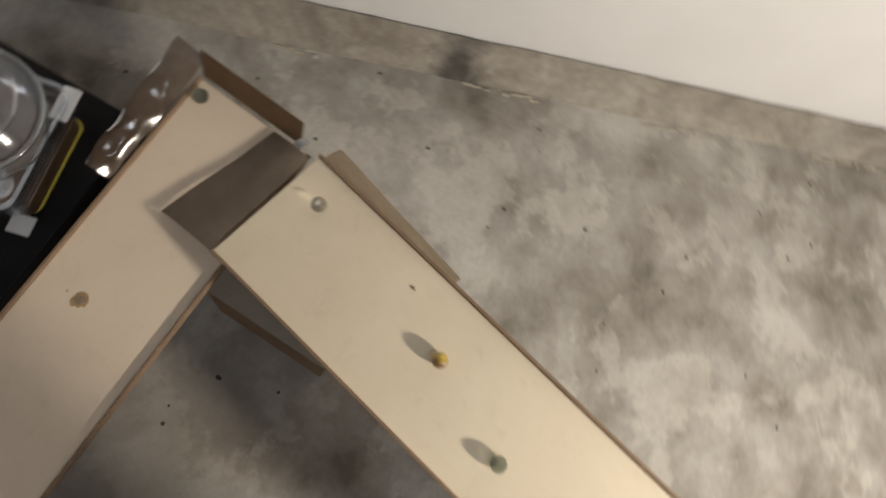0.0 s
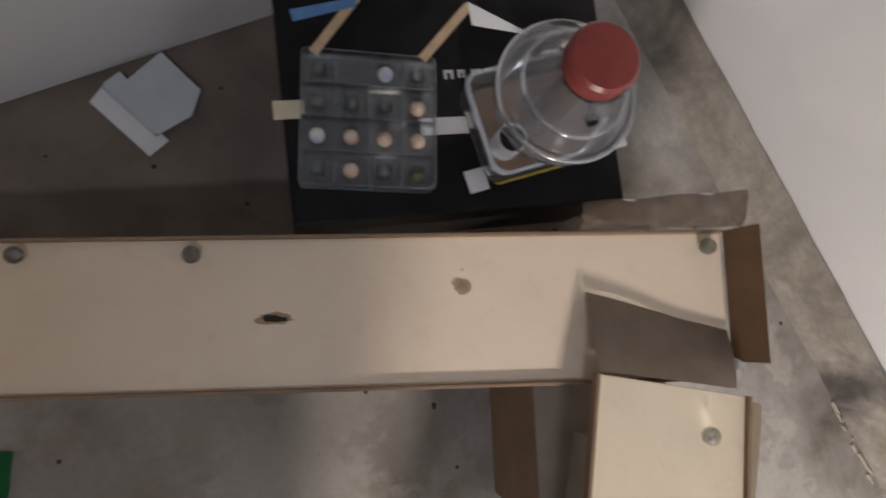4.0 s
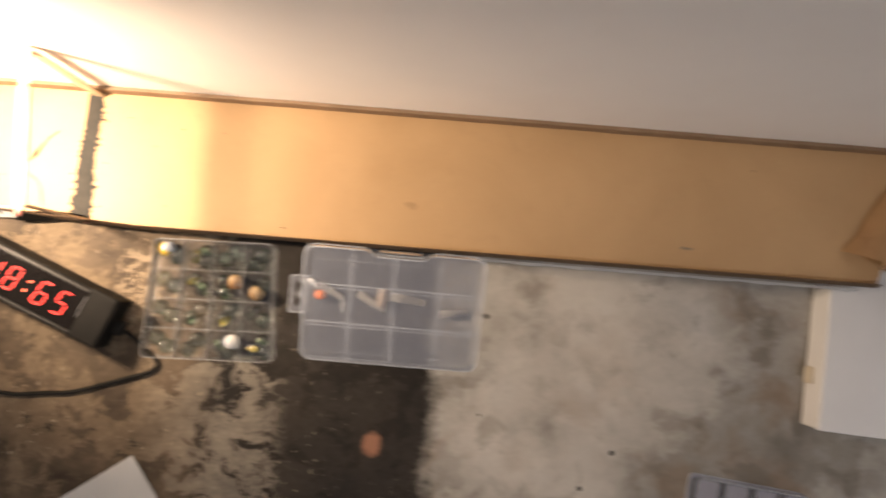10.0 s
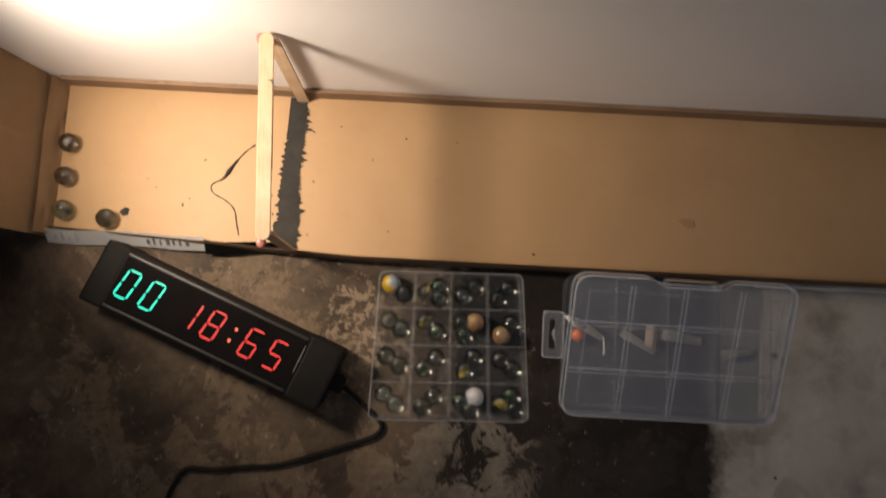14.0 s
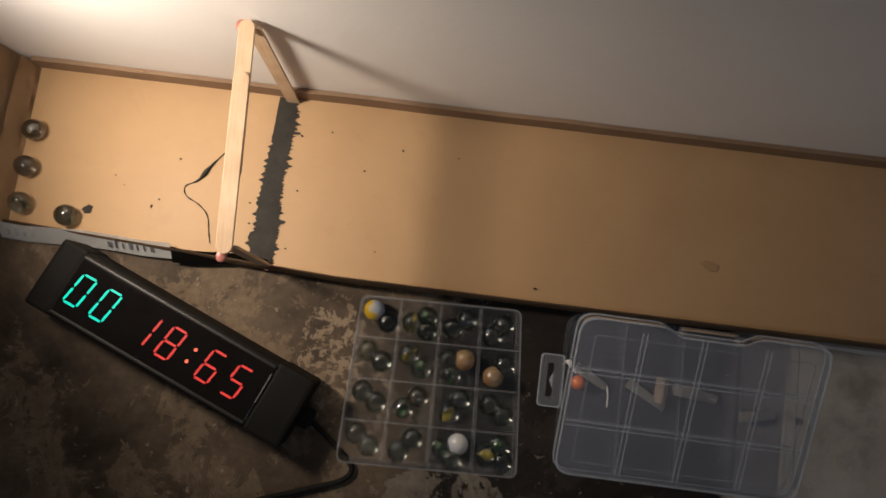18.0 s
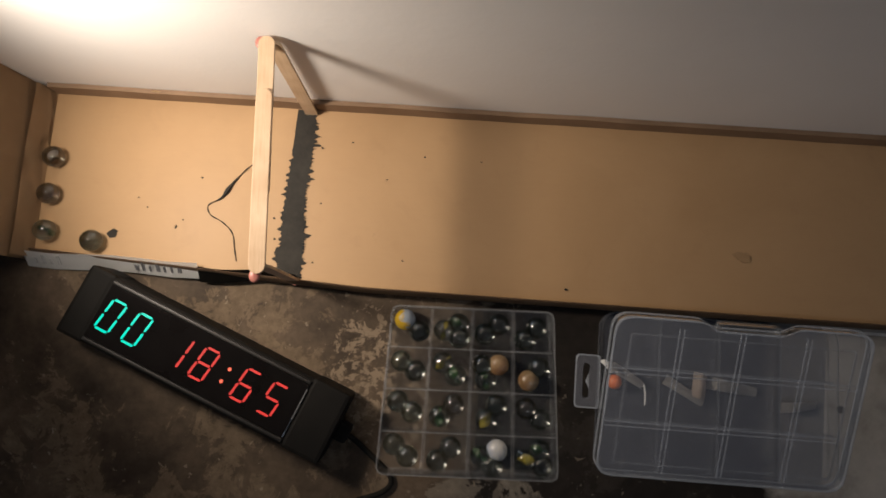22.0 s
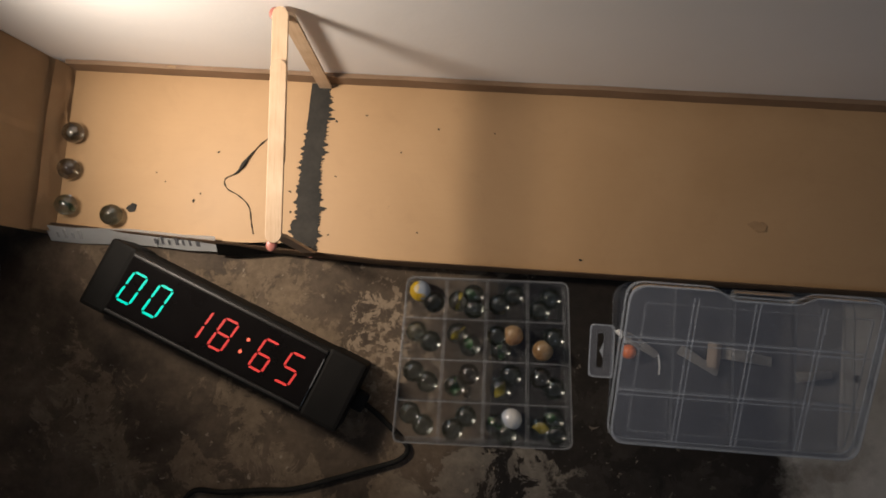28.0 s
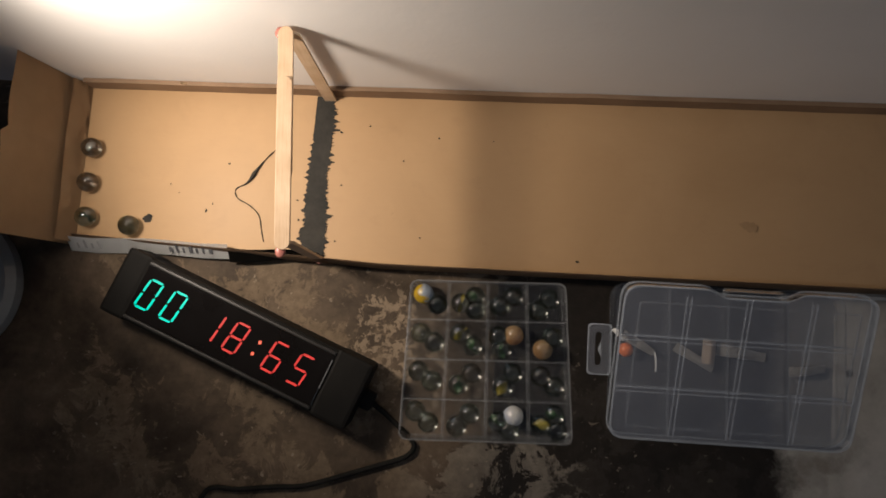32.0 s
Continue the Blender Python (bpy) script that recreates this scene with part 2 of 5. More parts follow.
def cement_material():
    m = mat("bare_cement", rough=0.85)
    n = Net(m)
    big = n.noise(8.0, 6.0, 0.65, warp=0.7)
    fine = n.noise(70.0, 6.0, 0.7)
    stain = n.step(n.noise(4.0, 3.0, 0.5, warp=0.4), 0.58, 0.72)
    c = n.ramp(big, [(0.3, (0.24, 0.21, 0.178)), (0.5, (0.40, 0.36, 0.305)), (0.7, (0.52, 0.48, 0.42))])
    c = n.mix(n.math("MULTIPLY", stain, 0.5), c, (0.10, 0.09, 0.08))
    _, y, z = n.axes()
    smear = n.step(n.math("ADD", n.math("ABSOLUTE", n.math("ADD", y, 0.185), 0.0), n.math("MULTIPLY", n.math("SUBTRACT", big, 0.5), 0.12)), 0.055, 0.0)
    c = n.mix(n.math("MULTIPLY", smear, 0.8), c, (0.05, 0.045, 0.045))
    n.base(n.mix(n.step(fine, 0.25, 0.7), n.mix(0.5, c, (0.3, 0.29, 0.28), "MULTIPLY"), c))
    n.bump(n.math("ADD", big, fine), 0.5, 0.003)
    return m


def board_material(name, low, high, rough=0.55):
    """Smooth coated board with faint smudges and fibres."""
    m = mat(name, low, rough)
    n = Net(m)
    smudge = n.noise(9.0, 5.0, 0.6, warp=0.5)
    fine = n.noise(160.0, 4.0, 0.6)
    c = n.mix(n.step(smudge, 0.32, 0.7), low, high)
    specks = n.step(n.noise(75.0, 2.0, 0.4), 0.785, 0.80)
    c = n.mix(n.math("MULTIPLY", specks, 0.5), c, (0.16, 0.10, 0.06))
    lay = n.node("ShaderNodeMapping")
    lay.inputs["Scale"].default_value = (0.12, 1.0, 1.0)
    n.link(n.place(), lay.inputs["Vector"])
    fibre = n.noise(420.0, 3.0, 0.6, lay.outputs[0], 0.2)
    c = n.mix(n.math("MULTIPLY", n.step(fibre, 0.45, 0.75), 0.04), c, (0.30, 0.18, 0.09))
    scuff = n.step(n.noise(34.0, 6.0, 0.68, warp=0.6), 0.56, 0.72)
    c = n.mix(n.math("MULTIPLY", scuff, 0.10), c, (0.26, 0.15, 0.075))
    n.base(c)
    n.rough(n.math("ADD", rough - 0.1, n.math("MULTIPLY", smudge, 0.25)))
    n.bump(n.math("ADD", n.math("MULTIPLY", smudge, 0.3), n.math("MULTIPLY", fine, 0.08)), 0.05, 0.001)
    return m


def clear_plastic(name, tint=(0.80, 0.86, 0.95), haze=0.10, ior=1.35):
    m = mat(name, tint, 0.12)
    n = Net(m)
    thin = n.node("ShaderNodeBsdfTransparent")
    thin.inputs[0].default_value = (0.97, 0.975, 0.98, 1)
    cloud = n.node("ShaderNodeBsdfDiffuse")
    cloud.inputs[0].default_value = (*tint, 1)
    body = n.node("ShaderNodeMixShader")
    n.link(n.math("MULTIPLY", n.step(n.noise(60.0, 4.0, 0.6), -1.5, 1.5), haze * 2), body.inputs[0])
    n.link(thin.outputs[0], body.inputs[1])
    n.link(cloud.outputs[0], body.inputs[2])
    gloss = n.node("ShaderNodeBsdfGlossy")
    gloss.inputs["Roughness"].default_value = 0.13
    shine = n.node("ShaderNodeFresnel")
    shine.inputs[0].default_value = ior
    top = n.node("ShaderNodeMixShader")
    n.link(shine.outputs[0], top.inputs[0])
    n.link(body.outputs[0], top.inputs[1])
    n.link(gloss.outputs[0], top.inputs[2])
    n.link(top.outputs[0], n.out.inputs["Surface"])
    return m


def glass(name, colour, clear=0.45):
    """Marble glass; part of the light goes straight through, so that its shadow stays pale."""
    m = mat(name, colour, 0.03)
    n = Net(m)
    n.bsdf.inputs["Transmission Weight"].default_value = 1.0
    n.bsdf.inputs["IOR"].default_value = 1.5
    n.bsdf.inputs["Specular IOR Level"].default_value = 1.0
    n.bsdf.inputs["Roughness"].default_value = 0.05
    straight = n.node("ShaderNodeBsdfTransparent")
    straight.inputs[0].default_value = (*colour, 1)
    both = n.node("ShaderNodeMixShader")
    both.inputs[0].default_value = clear
    n.link(n.bsdf.outputs[0], both.inputs[1])
    n.link(straight.outputs[0], both.inputs[2])
    skin = n.node("ShaderNodeBsdfGlossy")
    skin.inputs["Roughness"].default_value = 0.11
    top = n.node("ShaderNodeMixShader")
    top.inputs[0].default_value = 0.06
    n.link(both.outputs[0], top.inputs[1])
    n.link(skin.outputs[0], top.inputs[2])
    n.link(top.outputs[0], n.out.inputs["Surface"])
    return m


def glow(name, colour, strength):
    m = mat(name, (0.02, 0.02, 0.02), 0.4)
    b = m.node_tree.nodes["Principled BSDF"]
    b.inputs["Emission Color"].default_value = (*colour, 1)
    b.inputs["Emission Strength"].default_value = strength
    return m


CONCRETE = floor_material()
PAINT = wall_material()
CEMENT = cement_material()
BOARD = board_material("coated_cream_board", (0.455, 0.288, 0.142), (0.515, 0.332, 0.170))
BOARD_PALE = board_material("coated_pale_board", (0.75, 0.64, 0.475), (0.81, 0.70, 0.53))
BOARD_SHADED = board_material("shaded_pale_board", (0.74, 0.61, 0.465), (0.80, 0.665, 0.515))
# Warm dim light at the low end is painted in as a tan gradient.
net = Net(BOARD_SHADED)
even_pale = net.bsdf.inputs["Base Color"].links[0].from_socket
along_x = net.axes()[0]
net.base(net.mix(net.step(net.math("ADD", along_x, net.math("MULTIPLY", net.noise(7.0, 3.0), 0.15)), 0.78, 0.12), even_pale, (0.46, 0.315, 0.165)))
CARD = simple("brown_cardboard", (0.21, 0.135, 0.08), (0.28, 0.185, 0.115), 30.0, 0.75, 0.2, 260.0)
CARD_TAN = simple("tan_cardboard", (0.40, 0.27, 0.15), (0.48, 0.33, 0.19), 22.0, 0.7, 0.2, 260.0)
CARD_GREY = simple("grey_cardboard", (0.27, 0.23, 0.19), (0.34, 0.30, 0.25), 22.0, 0.75, 0.2, 260.0)
TAPE = simple("brown_packing_tape", (0.50, 0.315, 0.165), (0.58, 0.38, 0.205), 40.0, 0.4, 0.2, 90.0)
TAPE_PALE = simple("pale_packing_tape", (0.46, 0.37, 0.25), (0.54, 0.44, 0.31), 40.0, 0.4, 0.2, 90.0)
BLACK_PAINT = simple("black_brushed_paint", (0.014, 0.0125, 0.010), (0.036, 0.032, 0.026), 70.0, 0.8, 0.6, 220.0)
STAIN = simple("dark_smudge", (0.21, 0.155, 0.10), (0.32, 0.25, 0.165), 120.0, 0.6, 0.2)
FAINT = simple("faint_smudge", (0.38, 0.24, 0.118), (0.43, 0.275, 0.14), 90.0, 0.6, 0.1)
FAINT_GREEN = simple("faint_green_smudge", (0.38, 0.36, 0.22), (0.47, 0.42, 0.27), 90.0, 0.6, 0.1)
GREEN_STAIN = simple("green_paint_smudge", (0.062, 0.085, 0.035), (0.13, 0.155, 0.08), 120.0, 0.6, 0.2)


def wood_material():
    """Pale birch whose grain runs along the stick."""
    m = mat("birch_stick_wood", rough=0.55)
    n = Net(m)
    turn = n.node("ShaderNodeMapping")
    turn.inputs["Scale"].default_value = (0.05, 1.0, 1.0)
    n.link(n.place(), turn.inputs["Vector"])
    grain = n.noise(900.0, 4.0, 0.6, turn.outputs[0], 0.4)
    patch = n.noise(45.0, 3.0, 0.5)
    pale = n.mix(n.step(patch, 0.3, 0.7), (0.52, 0.36, 0.22), (0.66, 0.50, 0.34))
    n.base(n.mix(n.step(grain, 0.48, 0.68), pale, n.mix(0.28, pale, (0.62, 0.47, 0.36), "MULTIPLY")))
    n.bump(grain, 0.2, 0.0004)
    return m


WOOD = wood_material()
RED_GLUE = simple("red_glue", (0.36, 0.12, 0.10), (0.48, 0.20, 0.16), 80.0, 0.35)
WHITE_CARD = simple("white_carton", (0.76, 0.75, 0.74), (0.82, 0.81, 0.80), 12.0, 0.6, 0.12, 200.0)
PAPER = simple("white_paper", (0.74, 0.74, 0.74), (0.80, 0.80, 0.79), 14.0, 0.8, 0.1, 200.0)
PALE_CARD = simple("pale_blue_card", (0.50, 0.55, 0.57), (0.58, 0.62, 0.64), 18.0, 0.7, 0.1, 200.0)
GREEN = simple("green_felt", (0.014, 0.16, 0.045), (0.022, 0.21, 0.065), 14.0, 0.85, 0.5, 500.0)
BLACK_CARD = simple("black_carton", (0.008, 0.008, 0.009), (0.018, 0.017, 0.017), 20.0, 0.45, 0.1, 220.0)
BLACK_PLASTIC = simple("black_plastic", (0.007, 0.0065, 0.006), (0.012, 0.011, 0.010), 40.0, 0.6, 0.08, 500.0)
SMOKED = simple("smoked_window", (0.006, 0.005, 0.005), (0.009, 0.008, 0.008), 30.0, 0.12, 0.02, 300.0)
GLOSS_BLACK = simple("glossy_black_plastic", (0.010, 0.009, 0.009), (0.016, 0.015, 0.014), 60.0, 0.42, 0.05, 300.0)
RUBBER = simple("black_cable_rubber", (0.012, 0.011, 0.010), (0.02, 0.019, 0.017), 80.0, 0.8)
GREY_PLASTIC = simple("grey_plastic", (0.15, 0.155, 0.16), (0.19, 0.195, 0.20), 20.0, 0.4, 0.08, 300.0)
RED_PLASTIC = simple("red_plastic", (0.20, 0.035, 0.03), (0.26, 0.05, 0.042), 60.0, 0.35, 0.1)
DARK_CORE = simple("dark_brown_plastic", (0.035, 0.022, 0.014), (0.055, 0.034, 0.022), 40.0, 0.4)
YELLOW_CARD = simple("yellow_card", (0.62, 0.50, 0.06), (0.72, 0.60, 0.12), 40.0, 0.6)
BROWN_SYRUP = simple("brown_base_card", (0.085, 0.05, 0.028), (0.13, 0.075, 0.042), 40.0, 0.5)
BLUE_CARD = simple("blue_card", (0.07, 0.19, 0.42), (0.12, 0.27, 0.52), 40.0, 0.5)
CREAM = simple("cream_card", (0.66, 0.56, 0.40), (0.72, 0.62, 0.46), 40.0, 0.65)
INK = simple("grey_print", (0.10, 0.10, 0.11), (0.16, 0.16, 0.17), 60.0, 0.6)
PALE_INK = simple("pale_print", (0.42, 0.42, 0.42), (0.5, 0.5, 0.5), 60.0, 0.5)
CLEAR = clear_plastic("clear_plastic", haze=0.012, ior=1.22)
FAINT_CLEAR = clear_plastic("thin_clear_plastic", haze=0.003, ior=1.08)
LID = clear_plastic("faintly_cloudy_plastic", (0.77, 0.82, 0.97), 0.058, 1.3)
HAZY = clear_plastic("hazy_plastic", haze=0.18, ior=1.35)
EDGE = clear_plastic("bright_plastic_edge", (0.80, 0.80, 0.82), 0.065, 1.5)
TRAY = clear_plastic("scuffed_clear_plastic", (0.80, 0.82, 0.85), 0.016, 1.4)
CLOUDED = clear_plastic("clouded_clear_plastic", (0.80, 0.83, 0.88), 0.06, 1.4)
PALE_TRAY = clear_plastic("hazy_violet_plastic", (0.82, 0.82, 0.98), 0.22, 1.15)
MOULDED = clear_plastic("moulded_clear_plastic", haze=0.06, ior=1.49)
FILM = clear_plastic("glossy_brown_film", (0.10, 0.066, 0.043), 0.55, 1.45)
GREEN_LED = glow("green_led", (0.01, 1.0, 0.62), 3.0)
COLON_LED = glow("bright_red_led", (1.0, 0.14, 0.06), 4.2)
RED_LED = glow("red_led", (1.0, 0.045, 0.03), 2.9)
GLASS_CLEAR = glass("clear_glass", (0.58, 0.62, 0.58), 0.25)
GLASS_DARK = glass("bottle_green_glass", (0.41, 0.46, 0.42), 0.15)
GLASS_SMOKE = glass("smoky_glass", (0.42, 0.41, 0.37), 0.18)
VANE_GREEN = simple("green_vane", (0.015, 0.05, 0.015), (0.04, 0.09, 0.03), 300.0, 0.4)
VANE_YELLOW = simple("yellow_vane", (0.22, 0.17, 0.015), (0.32, 0.26, 0.03), 300.0, 0.4)
VANE_WHITE = simple("white_vane", (0.62, 0.62, 0.6), (0.72, 0.72, 0.7), 300.0, 0.4)


def swirled(name, first, second, sharp, scale=120.0):
    """Opaque glass of two colours run into one another."""
    m = mat(name, first, 0.1)
    n = Net(m)
    _, _, z = n.axes()
    f = n.math("ADD", n.math("MULTIPLY", z, 90.0), n.math("MULTIPLY", n.noise(scale, 3.0, 0.5, warp=1.5), 1.6))
    n.base(n.mix(n.step(f, 0.85 - sharp, 0.85 + sharp), first, second))
    n.bsdf.inputs["Coat Weight"].default_value = 1.0
    n.bsdf.inputs["Coat Roughness"].default_value = 0.11
    n.bsdf.inputs["Coat IOR"].default_value = 1.8
    return m


OPAL = swirled("white_opaque_glass", (0.40, 0.45, 0.58), (0.68, 0.67, 0.64), 0.5)
PEACH = swirled("peach_opaque_glass", (0.24, 0.12, 0.05), (0.44, 0.31, 0.17), 0.6)
TAN_GLASS = swirled("tan_opaque_glass", (0.22, 0.13, 0.06), (0.40, 0.30, 0.17), 0.6)
LEMON = swirled("yellow_white_opaque_glass", (0.66, 0.43, 0.02), (0.42, 0.47, 0.54), 0.15)
CREAM_GLASS = swirled("cream_opaque_glass", (0.34, 0.19, 0.12), (0.66, 0.55, 0.44), 0.7)
TISSUE = simple("thin_white_tissue", (0.42, 0.40, 0.38), (0.52, 0.50, 0.47), 60.0, 0.8, 0.1, 200.0)
TAN_PAPER = simple("tan_scrap_paper", (0.52, 0.43, 0.36), (0.62, 0.53, 0.45), 60.0, 0.8, 0.1, 200.0)
MORTAR = simple("pale_crumbling_mortar", (0.42, 0.37, 0.29), (0.58, 0.52, 0.42), 60.0, 0.85, 0.5, 220.0)
AMBER = swirled("amber_swirled_glass", (0.16, 0.075, 0.02), (0.62, 0.42, 0.03), 0.35)
FLAP = simple("grey_brown_cardboard", (0.34, 0.27, 0.20), (0.44, 0.36, 0.28), 26.0, 0.8, 0.2, 200.0)
SMOKED.node_tree.nodes["Principled BSDF"].inputs["Specular IOR Level"].default_value = 0.22
for dull in (BLACK_PLASTIC, RUBBER, BLACK_CARD):
    dull.node_tree.nodes["Principled BSDF"].inputs["Specular IOR Level"].default_value = 0.12
ORANGE = simple("orange_plastic", (0.75, 0.16, 0.03), (0.85, 0.24, 0.06), 60.0, 0.35)


# ---- mesh helpers ----
def part(name, bm, material, parent=None, label="", smooth=False):
    mesh = bpy.data.meshes.new(name)
    bmesh.ops.recalc_face_normals(bm, faces=bm.faces)
    bm.to_mesh(mesh)
    bm.free()
    mesh.materials.append(material)
    if smooth:
        for p in mesh.polygons:
            p.use_smooth = True
    ob = new(name, mesh)
    if parent:
        ob.parent = parent
    if label:
        tagged(ob, label)
    return ob


def thing(name, m, label, category, group=""):
    ob = new(name)
    ob.empty_display_size = 0.02
    ob.matrix_world = m
    return tagged(ob, label, category, group)


def box(x0, x1, y0, y1, z0, z1, bevel=0.0, segments=2, cuts=0):
    bm = bmesh.new()
    bmesh.ops.create_cube(bm, size=1)
    bmesh.ops.transform(bm, matrix=Matrix.Translation(((x0 + x1) / 2, (y0 + y1) / 2, (z0 + z1) / 2)) @ Matrix.Diagonal((x1 - x0, y1 - y0, z1 - z0, 1)), verts=bm.verts)
    if bevel:
        bmesh.ops.bevel(bm, geom=bm.edges[:], offset=bevel, segments=segments, profile=0.6, affect="EDGES")
    return bm


def prism(points, z0, z1, bevel=0.0):
    """An upright solid over an outline in the plane."""
    bm = bmesh.new()
    low = [bm.verts.new((x, y, z0)) for x, y in points]
    high = [bm.verts.new((x, y, z1)) for x, y in points]
    n = len(points)
    bm.faces.new(low[::-1])
    bm.faces.new(high)
    for i in range(n):
        bm.faces.new((low[i], low[(i + 1) % n], high[(i + 1) % n], high[i]))
    if bevel:
        rim = [e for e in bm.edges if abs(e.verts[0].co.z - z1) < 1e-6 and abs(e.verts[1].co.z - z1) < 1e-6]
        bmesh.ops.bevel(bm, geom=rim, offset=bevel, segments=2, profile=0.6, affect="EDGES")
    return bm


def rounded(x0, x1, y0, y1, r, steps=5):
    """The outline of a rectangle with round corners."""
    pts = []
    for cx, cy, a in ((x1 - r, y1 - r, 0), (x0 + r, y1 - r, 90), (x0 + r, y0 + r, 180), (x1 - r, y0 + r, 270)):
        for i in range(steps + 1):
            b = radians(a + 90 * i / steps)
            pts.append((cx + r * math.cos(b), cy + r * math.sin(b)))
    return pts


def ring(outer, inner, z0, z1):
    """A wall between two outlines with as many points each."""
    bm = bmesh.new()
    n = len(outer)
    rows = [[bm.verts.new((x, y, z)) for x, y in line] for line, z in ((outer, z0), (outer, z1), (inner, z1), (inner, z0))]
    for a, b in zip(rows, rows[1:] + rows[:1]):
        for i in range(n):
            bm.faces.new((a[i], a[(i + 1) % n], b[(i + 1) % n], b[i]))
    return bm


def lathe(profile, steps=28):
    """A turned body from (radius, height) pairs."""
    bm = bmesh.new()
    rows = []
    for r, z in profile:
        rows.append([bm.verts.new((r * math.cos(2 * math.pi * i / steps), r * math.sin(2 * math.pi * i / steps), z)) for i in range(steps)] if r > 1e-6 else [bm.verts.new((0, 0, z))])
    for a, b in zip(rows, rows[1:]):
        for i in range(steps):
            j = (i + 1) % steps
            if len(a) == 1 and len(b) > 1:
                bm.faces.new((a[0], b[i], b[j]))
            elif len(b) == 1 and len(a) > 1:
                bm.faces.new((a[i], b[0], a[j]))
            elif len(a) > 1:
                bm.faces.new((a[i], b[i], b[j], a[j]))
    return bm


def smooth_line(points, per=6):
    """A Catmull-Rom line through the points."""
    pts = [Vector(p) for p in points]
    pts = [pts[0] * 2 - pts[1]] + pts + [pts[-1] * 2 - pts[-2]]
    out = []
    for a, b, c, d in zip(pts, pts[1:], pts[2:], pts[3:]):
        for i in range(per):
            t = i / per
            out.append(0.5 * (2 * b + (c - a) * t + (2 * a - 5 * b + 4 * c - d) * t * t + (3 * b - a - 3 * c + d) * t ** 3))
    return out + [pts[-2]]


def tube(points, radius, sides=8):
    """A round bar along a line; radius a number or one for each point."""
    bm = bmesh.new()
    rows = []
    for i, p in enumerate(points):
        d = (points[min(i + 1, len(points) - 1)] - points[max(i - 1, 0)]).normalized()
        u = d.cross(Vector((0, 0, 1)) if abs(d.z) < 0.9 else Vector((1, 0, 0))).normalized()
        v = d.cross(u)
        r = radius if isinstance(radius, float) else radius[i]
        rows.append([bm.verts.new(p + (u * math.cos(a) + v * math.sin(a)) * r) for a in (2 * math.pi * k / sides for k in range(sides))])
    for a, b in zip(rows, rows[1:]):
        for k in range(sides):
            bm.faces.new((a[k], a[(k + 1) % sides], b[(k + 1) % sides], b[k]))
    bm.faces.new(rows[0][::-1])
    bm.faces.new(rows[-1])
    return bm


def blob(rx, ry, seed, z=0.0005, rough=0.35, n=26):
    """A thin flat smear with a ragged outline."""
    rng = random.Random(seed)
    phase = [rng.uniform(0, 6.28) for _ in range(4)]
    pts = []
    for i in range(n):
        a = 2 * math.pi * i / n
        k = 1 + rough * (0.5 * math.sin(2 * a + phase[0]) + 0.3 * math.sin(3 * a + phase[1]) + 0.25 * math.sin(7 * a + phase[2])) + rng.uniform(-0.1, 0.1)
        pts.append((rx * k * math.cos(a), ry * k * math.sin(a)))
    return prism(pts, 0.0, z)


def sheet(nx, ny, place):
    """A grid of (nx by ny) faces whose corners lie at place(u, v), u and v from 0 to 1."""
    bm = bmesh.new()
    rows = [[bm.verts.new(place(i / nx, j / ny)) for i in range(nx + 1)] for j in range(ny + 1)]
    for a, b in zip(rows, rows[1:]):
        for i in range(nx):
            bm.faces.new((a[i], a[i + 1], b[i + 1], b[i]))
    return bm


def thick(bm, depth):
    bmesh.ops.solidify(bm, geom=bm.faces[:], thickness=depth)
    return bm


def shift(bm, m):
    bmesh.ops.transform(bm, matrix=m, verts=bm.verts)
    return bm


# ---- the room ----
def structure(name, bm, material, label):
    return tagged(part(name, bm, material), label, kind="structure")


floor = structure("floor", sheet(8, 8, lambda u, v: (-1.3 + 4.4 * u, -2.7 + 2.9 * v, 0.0)), CONCRETE, "worn mottled concrete floor with a dark coating by the finish")
structure("wall_north", box(-1.3, 3.1, 0.0, 0.12, 0.005, 2.5), PAINT, "white painted wall beside the marble run")
WALL_B = Matrix.Translation((2.346, -0.57, 0)) @ Matrix.Rotation(radians(3.8), 4, "Z")
wall_b = structure("wall_east", box(0.0, 0.12, -2.3, 0.56, -0.02, 2.5), PAINT, "white painted wall with a bare cement foot")
wall_b.matrix_world = WALL_B
structure("wall_west", box(-1.42, -1.3, -2.8, 0.12, -0.02, 2.5), PAINT, "plain white painted wall")
structure("wall_south", box(-1.42, 3.1, -2.82, -2.7, -0.02, 2.5), PAINT, "plain white painted wall")
structure("ceiling", box(-1.42, 3.1, -2.82, 0.12, 2.5, 2.6), PAINT, "plain white ceiling")


def foot(u, v):
    y = -2.25 + 2.79 * u
    n = noise.noise(Vector((y * 9, v * 3, 1.7))) + 0.5 * noise.noise(Vector((y * 31, v * 7, 4.2)))
    z = (0.087 + 0.003 * n) * v
    x = -0.004 - 0.022 * (1 - v) ** 2 - 0.003 * n * (1 - v)
    return (x, y, z)


strip = structure("trim", sheet(180, 8, foot), CEMENT, "rough bare cement skirting at the wall's foot")
strip.matrix_world = WALL_B


